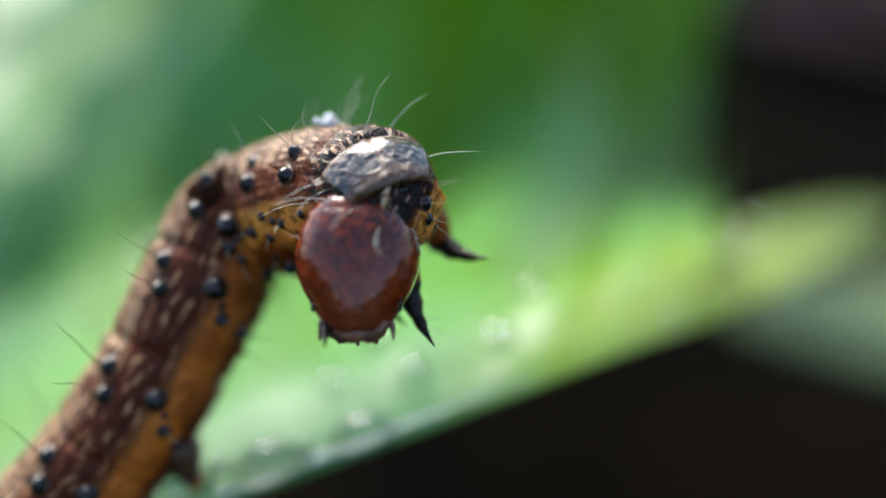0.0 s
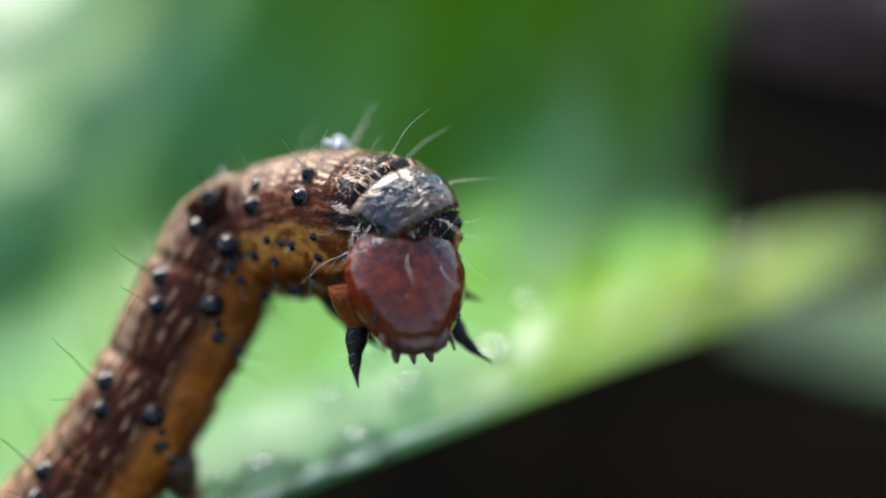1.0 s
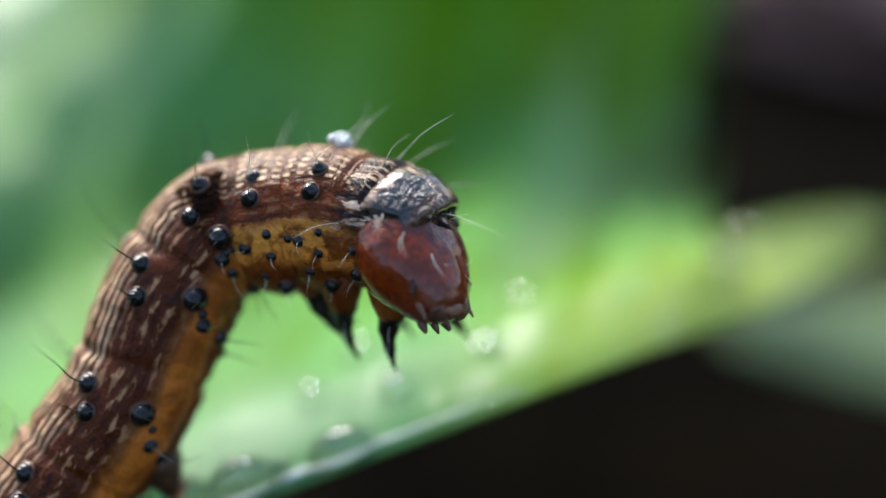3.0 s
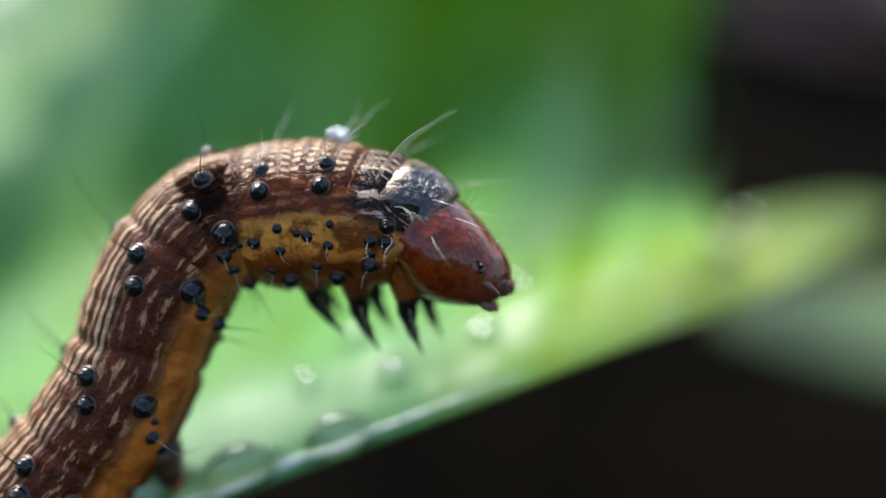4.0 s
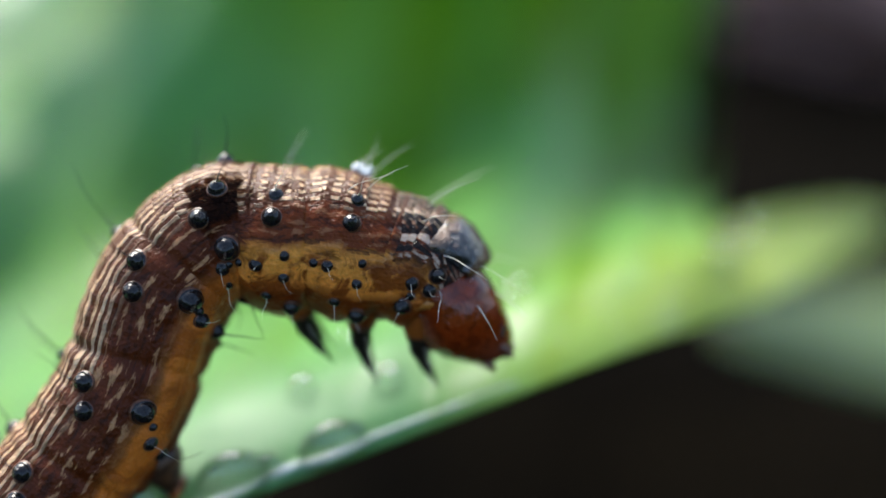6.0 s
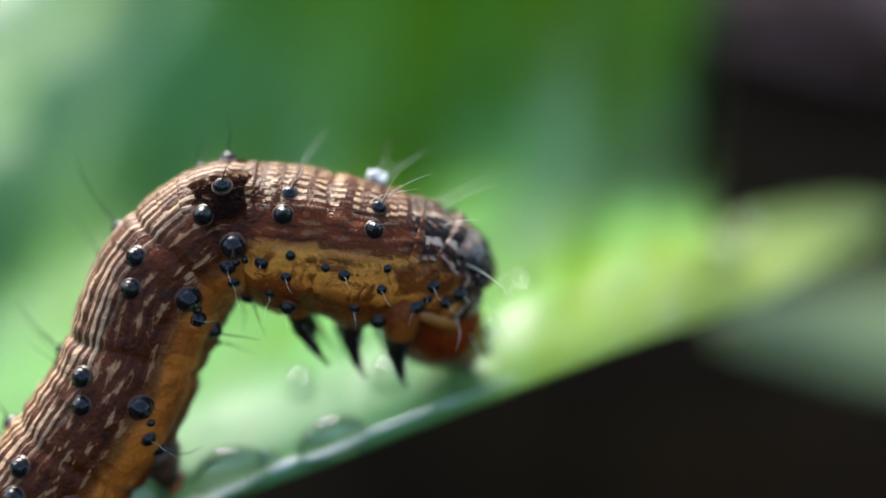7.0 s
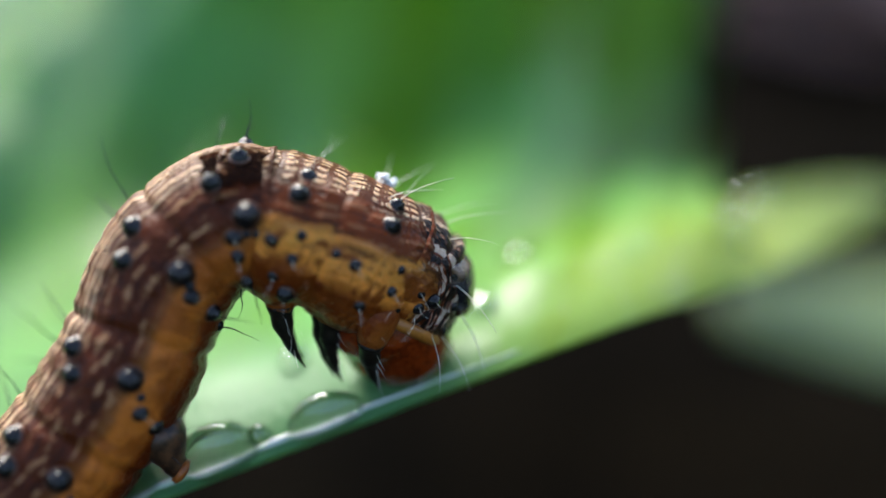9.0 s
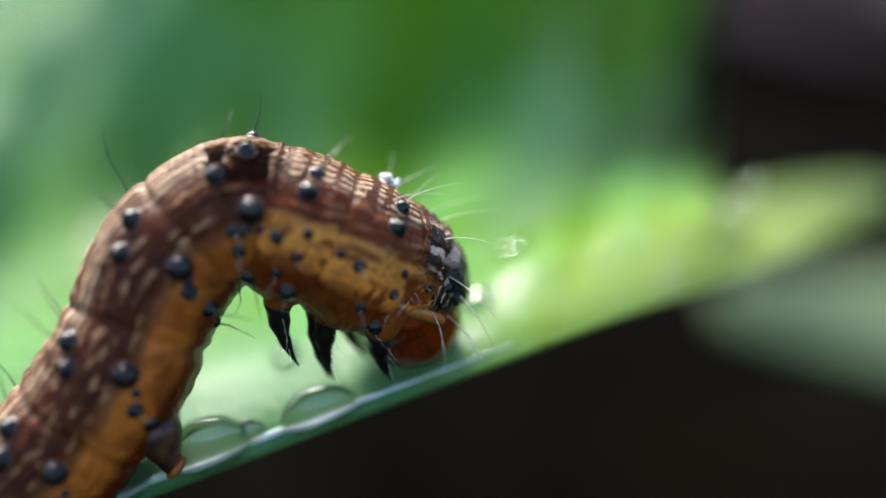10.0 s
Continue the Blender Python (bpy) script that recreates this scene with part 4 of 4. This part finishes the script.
# ---- what moves ----
def motions():
    # seconds, x, y, z in mm, turns in degrees, in the caterpillar's own space
    # body rows
    BODY_ROWS = {
        'seventh': [
            (0, -4.03, -1.10, 0.21, 51.7, 12.7, -74.4),
            (0.5, -3.96, -1.00, 0.20, 51.8, 13.0, -74.0),
            (1, -3.99, -0.90, 0.21, 51.9, 13.3, -73.6),
            (1.5, -3.98, -0.82, 0.36, 52.2, 14.3, -72.3),
            (2, -3.93, -0.73, 0.44, 52.6, 15.4, -70.9),
            (2.5, -3.86, -0.65, 0.48, 53.0, 16.4, -69.5),
            (4, -3.65, -0.46, 0.49, 54.9, 20.5, -63.6),
            (4.5, -3.65, -0.40, 0.53, 54.9, 20.5, -63.6),
            (5, -3.53, -0.40, 0.60, 54.9, 20.5, -63.6),
            (5.5, -3.50, -0.40, 0.59, 54.9, 20.5, -63.6),
            (7, -3.46, -0.40, 0.61, 54.9, 20.5, -63.6),
            (7.5, -3.42, -0.40, 0.76, 54.9, 20.5, -63.6),
            (8, -3.25, -0.40, 0.75, 53.6, 17.8, -67.6),
            (8.5, -3.11, -0.36, 0.76, 52.5, 15.0, -71.4),
            (9, -2.81, -0.30, 0.75, 51.6, 12.1, -75.2),
            (9.5, -2.71, -0.30, 0.81, 51.6, 12.1, -75.2),
            (10, -2.68, -0.30, 0.88, 51.6, 12.1, -75.2),
        ],
        'sixth': [
            (0, -2.07, -1.10, 2.91, 59.6, 10.4, -72.8),
            (0.5, -2.02, -1.00, 2.88, 59.7, 10.7, -72.4),
            (1, -2.05, -0.90, 2.88, 59.7, 10.9, -72.0),
            (1.5, -2.04, -0.82, 2.96, 60.0, 11.8, -70.5),
            (2, -2.05, -0.73, 3.02, 60.3, 12.6, -69.0),
            (2.5, -2.00, -0.65, 3.07, 60.7, 13.4, -67.5),
            (4, -1.81, -0.46, 3.02, 62.3, 16.8, -61.2),
            (4.5, -1.84, -0.40, 3.04, 62.3, 16.8, -61.2),
            (5, -1.73, -0.40, 3.11, 62.3, 16.8, -61.2),
            (5.5, -1.69, -0.40, 3.10, 62.3, 16.8, -61.2),
            (7, -1.66, -0.40, 3.10, 62.3, 16.8, -61.2),
            (7.5, -1.64, -0.40, 3.20, 62.3, 16.8, -61.2),
            (8, -1.50, -0.40, 3.18, 61.2, 14.6, -65.4),
            (8.5, -1.36, -0.36, 3.18, 60.2, 12.3, -69.6),
            (9, -1.08, -0.30, 3.20, 59.4, 9.9, -73.7),
            (9.5, -1.02, -0.30, 3.19, 59.4, 9.9, -73.7),
            (10, -0.98, -0.30, 3.23, 59.4, 9.9, -73.7),
        ],
        'fifth': [
            (0, -0.43, -1.10, 6.01, 65.4, 8.6, -71.9),
            (0.5, -0.43, -1.00, 5.93, 65.4, 8.8, -71.4),
            (1, -0.44, -0.90, 5.91, 65.5, 9.0, -71.0),
            (1.5, -0.47, -0.82, 6.03, 65.8, 9.7, -69.4),
            (2, -0.52, -0.73, 6.10, 66.0, 10.4, -67.9),
            (2.5, -0.53, -0.65, 6.19, 66.3, 11.1, -66.3),
            (4, -0.51, -0.46, 6.25, 67.8, 13.8, -59.7),
            (4.5, -0.53, -0.40, 6.24, 67.8, 13.8, -59.7),
            (5, -0.44, -0.40, 6.31, 67.8, 13.8, -59.7),
            (5.5, -0.41, -0.40, 6.31, 67.8, 13.8, -59.7),
            (7, -0.36, -0.40, 6.19, 67.8, 13.8, -59.7),
            (7.5, -0.38, -0.40, 6.27, 67.8, 13.8, -59.7),
            (8, -0.25, -0.40, 6.23, 66.8, 12.0, -64.1),
            (8.5, -0.07, -0.36, 6.17, 65.9, 10.1, -68.5),
            (9, 0.22, -0.30, 6.07, 65.2, 8.2, -72.8),
            (9.5, 0.32, -0.30, 6.06, 65.2, 8.2, -72.8),
            (10, 0.39, -0.30, 6.11, 65.2, 8.2, -72.8),
        ],
        'fourth': [
            (0, 0.58, -1.10, 7.87, 37.7, 16.1, -79.9),
            (0.5, 0.69, -1.00, 7.73, 37.8, 16.5, -79.6),
            (1, 0.62, -0.90, 7.73, 37.9, 16.9, -79.3),
            (1.5, 0.67, -0.82, 7.86, 38.2, 18.2, -78.2),
            (2, 0.66, -0.73, 7.92, 38.6, 19.5, -77.1),
            (2.5, 0.74, -0.65, 7.98, 39.0, 20.8, -76.0),
            (4, 0.87, -0.46, 7.79, 40.9, 26.1, -71.1),
            (4.5, 0.86, -0.40, 7.77, 40.9, 26.1, -71.1),
            (5, 0.98, -0.40, 7.81, 40.9, 26.1, -71.1),
            (5.5, 1.05, -0.40, 7.79, 39.6, 26.6, -71.7),
            (7, 1.26, -0.40, 7.61, 35.6, 27.8, -73.5),
            (7.5, 1.32, -0.40, 7.71, 33.2, 28.5, -74.7),
            (8, 1.46, -0.40, 7.60, 29.5, 25.1, -78.5),
            (8.5, 1.58, -0.36, 7.45, 26.2, 21.5, -81.8),
            (9, 1.81, -0.30, 7.32, 23.1, 17.6, -84.7),
            (9.5, 1.98, -0.30, 7.30, 23.1, 17.6, -84.7),
            (10, 2.09, -0.30, 7.37, 23.1, 17.6, -84.7),
        ],
        'third': [
            (0, 2.40, -1.76, 8.46, 6.4, 19.9, -117.8),
            (0.5, 2.49, -1.62, 8.29, 6.0, 20.0, -116.0),
            (1, 2.44, -1.44, 8.19, 5.5, 20.2, -112.1),
            (1.5, 2.27, -1.20, 8.24, 5.1, 20.3, -105.2),
            (2, 2.29, -1.07, 8.26, 4.7, 20.5, -103.4),
            (2.5, 2.36, -0.95, 8.29, 4.3, 20.6, -101.5),
            (4, 2.58, -0.51, 8.07, 2.7, 21.0, -91.0),
            (4.5, 2.53, -0.40, 7.95, 2.1, 21.2, -89.2),
            (5, 2.69, -0.40, 7.83, -0.5, 21.3, -90.2),
            (5.5, 2.72, -0.38, 7.71, -3.2, 21.4, -90.2),
            (7, 2.94, -0.28, 7.49, -9.7, 21.6, -88.6),
            (7.5, 3.04, -0.28, 7.53, -10.2, 21.7, -88.8),
            (8, 3.09, -0.26, 7.40, -10.5, 18.0, -87.3),
            (8.5, 3.21, -0.20, 7.21, -12.9, 14.3, -86.2),
            (9, 3.34, -0.12, 7.03, -15.3, 10.6, -84.9),
            (9.5, 3.50, -0.12, 6.95, -17.3, 10.5, -85.3),
            (10, 3.65, -0.12, 6.98, -17.3, 10.5, -85.3),
        ],
        'second': [
            (0, 3.83, -2.82, 8.65, -10.5, 17.7, -153.2),
            (0.5, 4.03, -2.64, 8.47, -10.0, 17.9, -151.1),
            (1, 4.01, -2.34, 8.39, -9.5, 18.0, -143.0),
            (1.5, 3.93, -1.92, 8.37, -8.8, 18.2, -132.8),
            (2, 4.02, -1.72, 8.35, -8.1, 18.4, -128.6),
            (2.5, 4.16, -1.52, 8.39, -7.4, 18.5, -124.4),
            (4, 4.22, -0.64, 8.14, -5.8, 19.0, -99.9),
            (4.5, 4.19, -0.45, 8.01, -5.3, 19.1, -95.7),
            (5, 4.42, -0.43, 7.86, -8.5, 19.1, -94.8),
            (5.5, 4.52, -0.35, 7.71, -11.6, 19.1, -92.9),
            (7, 5.08, -0.09, 7.03, -20.1, 18.7, -86.7),
            (7.5, 5.20, -0.09, 7.04, -20.6, 18.8, -86.9),
            (8, 5.23, -0.04, 6.89, -20.8, 15.3, -84.7),
            (8.5, 5.22, 0.10, 6.56, -24.0, 11.6, -83.1),
            (9, 5.25, 0.16, 6.29, -27.3, 8.0, -81.1),
            (9.5, 5.32, 0.20, 6.13, -30.3, 7.8, -81.5),
            (10, 5.43, 0.20, 6.18, -29.3, 7.9, -81.4),
        ],
        'first': [
            (0, 5.12, -4.01, 8.56, -34.8, 11.6, -172.9),
            (0.5, 5.30, -3.82, 8.37, -33.8, 11.7, -170.7),
            (1, 5.68, -3.43, 8.11, -32.8, 11.8, -162.5),
            (1.5, 5.85, -2.86, 8.32, -31.4, 12.0, -150.2),
            (2, 5.78, -2.59, 8.11, -30.1, 12.2, -146.0),
            (2.5, 5.88, -2.33, 7.98, -28.7, 12.3, -141.7),
            (4, 5.97, -0.89, 7.80, -18.5, 13.3, -108.4),
            (4.5, 6.01, -0.59, 7.59, -15.4, 13.5, -101.7),
            (5, 6.11, -0.49, 7.66, -18.5, 13.3, -98.4),
            (5.5, 6.50, -0.33, 7.13, -22.6, 13.0, -94.3),
            (7, 7.00, 0.40, 6.46, -33.8, 11.7, -77.7),
            (7.5, 6.88, 0.50, 6.37, -31.8, 12.0, -77.3),
            (8, 6.75, 0.65, 6.48, -29.7, 12.2, -74.9),
            (8.5, 6.48, 0.80, 5.90, -33.8, 11.7, -71.7),
            (9, 6.47, 0.85, 5.58, -36.8, 11.3, -69.3),
            (9.5, 6.35, 0.90, 5.39, -37.8, 11.1, -69.5),
            (10, 6.47, 0.90, 5.55, -34.8, 11.6, -68.9),
        ],
        'head': [
            (0, 4.66, -5.22, 6.87, -5.0, 0.0, -178.0),
            (0.5, 5.25, -5.01, 6.93, 5.0, 0.0, -174.0),
            (1, 6.02, -4.56, 6.69, 15.0, 0.0, -160.0),
            (1.5, 6.56, -3.85, 7.24, 20.0, 0.0, -146.0),
            (2, 6.39, -3.54, 7.07, 18.0, 0.0, -142.0),
            (2.5, 6.33, -3.21, 7.33, 15.0, 0.0, -140.0),
            (4, 7.52, -1.19, 7.17, 35.0, 0.0, -104.0),
            (4.5, 7.76, -0.76, 7.34, 37.0, 0.0, -100.0),
            (5, 7.94, -0.58, 7.18, 34.0, 0.0, -95.0),
            (5.5, 8.06, -0.31, 6.42, 26.0, 0.0, -88.0),
            (7, 7.14, 1.30, 5.22, 34.0, 0.0, -46.0),
            (7.5, 7.12, 1.45, 5.28, 36.0, 0.0, -43.0),
            (8, 7.34, 1.40, 5.60, 38.0, 0.0, -40.0),
            (8.5, 6.41, 1.50, 4.49, 40.0, 0.0, -35.0),
            (9, 6.13, 1.55, 4.13, 41.0, 0.0, -31.0),
            (9.5, 6.14, 1.60, 4.18, 42.0, 0.0, -28.0),
            (10, 6.60, 1.60, 4.58, 42.0, 0.0, -27.0),
        ],
    }
    # end of body rows
    walk(HEAD_PART, [(t, Matrix.Translation(mm(x, y, z)) @ pose(0, 0, 0, rx, ry, rz)) for t, x, y, z, rx, ry, rz in BODY_ROWS["head"]])
    spine = {name: [(t, Vector((x, y, z)), pose(0, 0, 0, rx, ry, rz).to_3x3().col[2].copy()) for t, x, y, z, rx, ry, rz in rows]
             for name, rows in BODY_ROWS.items() if name != "head"}
    # the rear rings follow the seventh stiffly
    for name, back, drop in (("eighth", 2.8, 0.1), ("ninth", 5.5, 0.5), ("tail", 7.9, 1.2)):
        spine[name] = [(t, Vector((x, y, z)) + pose(0, 0, 0, rx, ry, rz).to_3x3() @ Vector((0, -back, drop)), pose(0, 0, 0, rx, ry, rz).to_3x3().col[2].copy())
                       for t, x, y, z, rx, ry, rz in BODY_ROWS["seventh"]]
    # the neck leads into the back of the head
    spine["neck"] = [(t, Vector((x, y, z)) + pose(0, 0, 0, rx, ry, rz).to_3x3() @ Vector((0, -0.9, 0.25)), up)
                     for (t, x, y, z, rx, ry, rz), (_, _, up) in zip(BODY_ROWS["head"], spine["first"])]
    order = sorted(STATIONS, key=STATIONS.get)
    keys = [STATIONS[name] for name in order]

    def bend(i, s):
        """The pose of the body's frame at row i and s along it."""
        at = [spine[name][i][1] for name in order]
        up = [spine[name][i][2] for name in order]
        slope = [(at[min(q + 1, len(at) - 1)] - at[max(q - 1, 0)]) / (keys[min(q + 1, len(at) - 1)] - keys[max(q - 1, 0)]) for q in range(len(at))]
        q = max(j for j in range(len(keys) - 1) if s >= keys[j] or j == 0)
        h = keys[q + 1] - keys[q]
        f = (s - keys[q]) / h
        if 0 <= f <= 1:
            p = (2 * f ** 3 - 3 * f * f + 1) * at[q] + (f ** 3 - 2 * f * f + f) * h * slope[q] + (3 * f * f - 2 * f ** 3) * at[q + 1] + (f ** 3 - f * f) * h * slope[q + 1]
            way = ((6 * f * f - 6 * f) * (at[q] - at[q + 1]) / h + (3 * f * f - 4 * f + 1) * slope[q] + (3 * f * f - 2 * f) * slope[q + 1]).normalized()
        else:
            end = q if f < 0 else q + 1
            p, way = at[end] + slope[end] * (s - keys[end]), slope[end].normalized()
        f = max(0.0, min(1.0, f))
        side = way.cross(up[q].lerp(up[q + 1], f)).normalized()
        m = Matrix((side, way, side.cross(way))).transposed().to_4x4()
        m.translation = mm(*p)
        return m

    times = [row[0] for row in BODY_ROWS["first"]]
    for high, low, ob in PIECES:
        s = (high + low) / 2
        walk(ob, [(t, bend(i, s) @ Matrix.Translation(mm(0, -s, 0))) for i, t in enumerate(times)])
    # the legs and their hips draw back as the body bends down
    for leg, hip, pair, side in LEGS:
        rest = leg.matrix_basis.copy()
        rows = EARLY_LEGS[pair, side] + tuple((t, swing, splay * side, x * side, y, z) for t, swing, splay, x, y, z in LATE_LEGS[pair])
        walk(leg, [(t, Matrix.Translation(mm(x, y, z)) @ rest @ pose(0, 0, 0, swing, splay)) for t, swing, splay, x, y, z in rows])
        walk(hip, [(t, Matrix.Translation(mm(x, y, z))) for t, swing, splay, x, y, z in rows])
    # the leaf lifts a little with its drops
    for ob in SWAYING:
        rest = ob.matrix_basis.copy()
        walk(ob, [(t, VIEW @ Matrix.Translation(mm(0, 0, up)) @ VIEW.inverted() @ rest) for t, up in ((0, -0.60), (1.0, -0.58), (2.5, -0.45), (4.5, -0.28), (5.5, -0.25), (7, -0.24), (8.2, -0.12), (9.5, 0.10), (10, 0.12))])


motions()
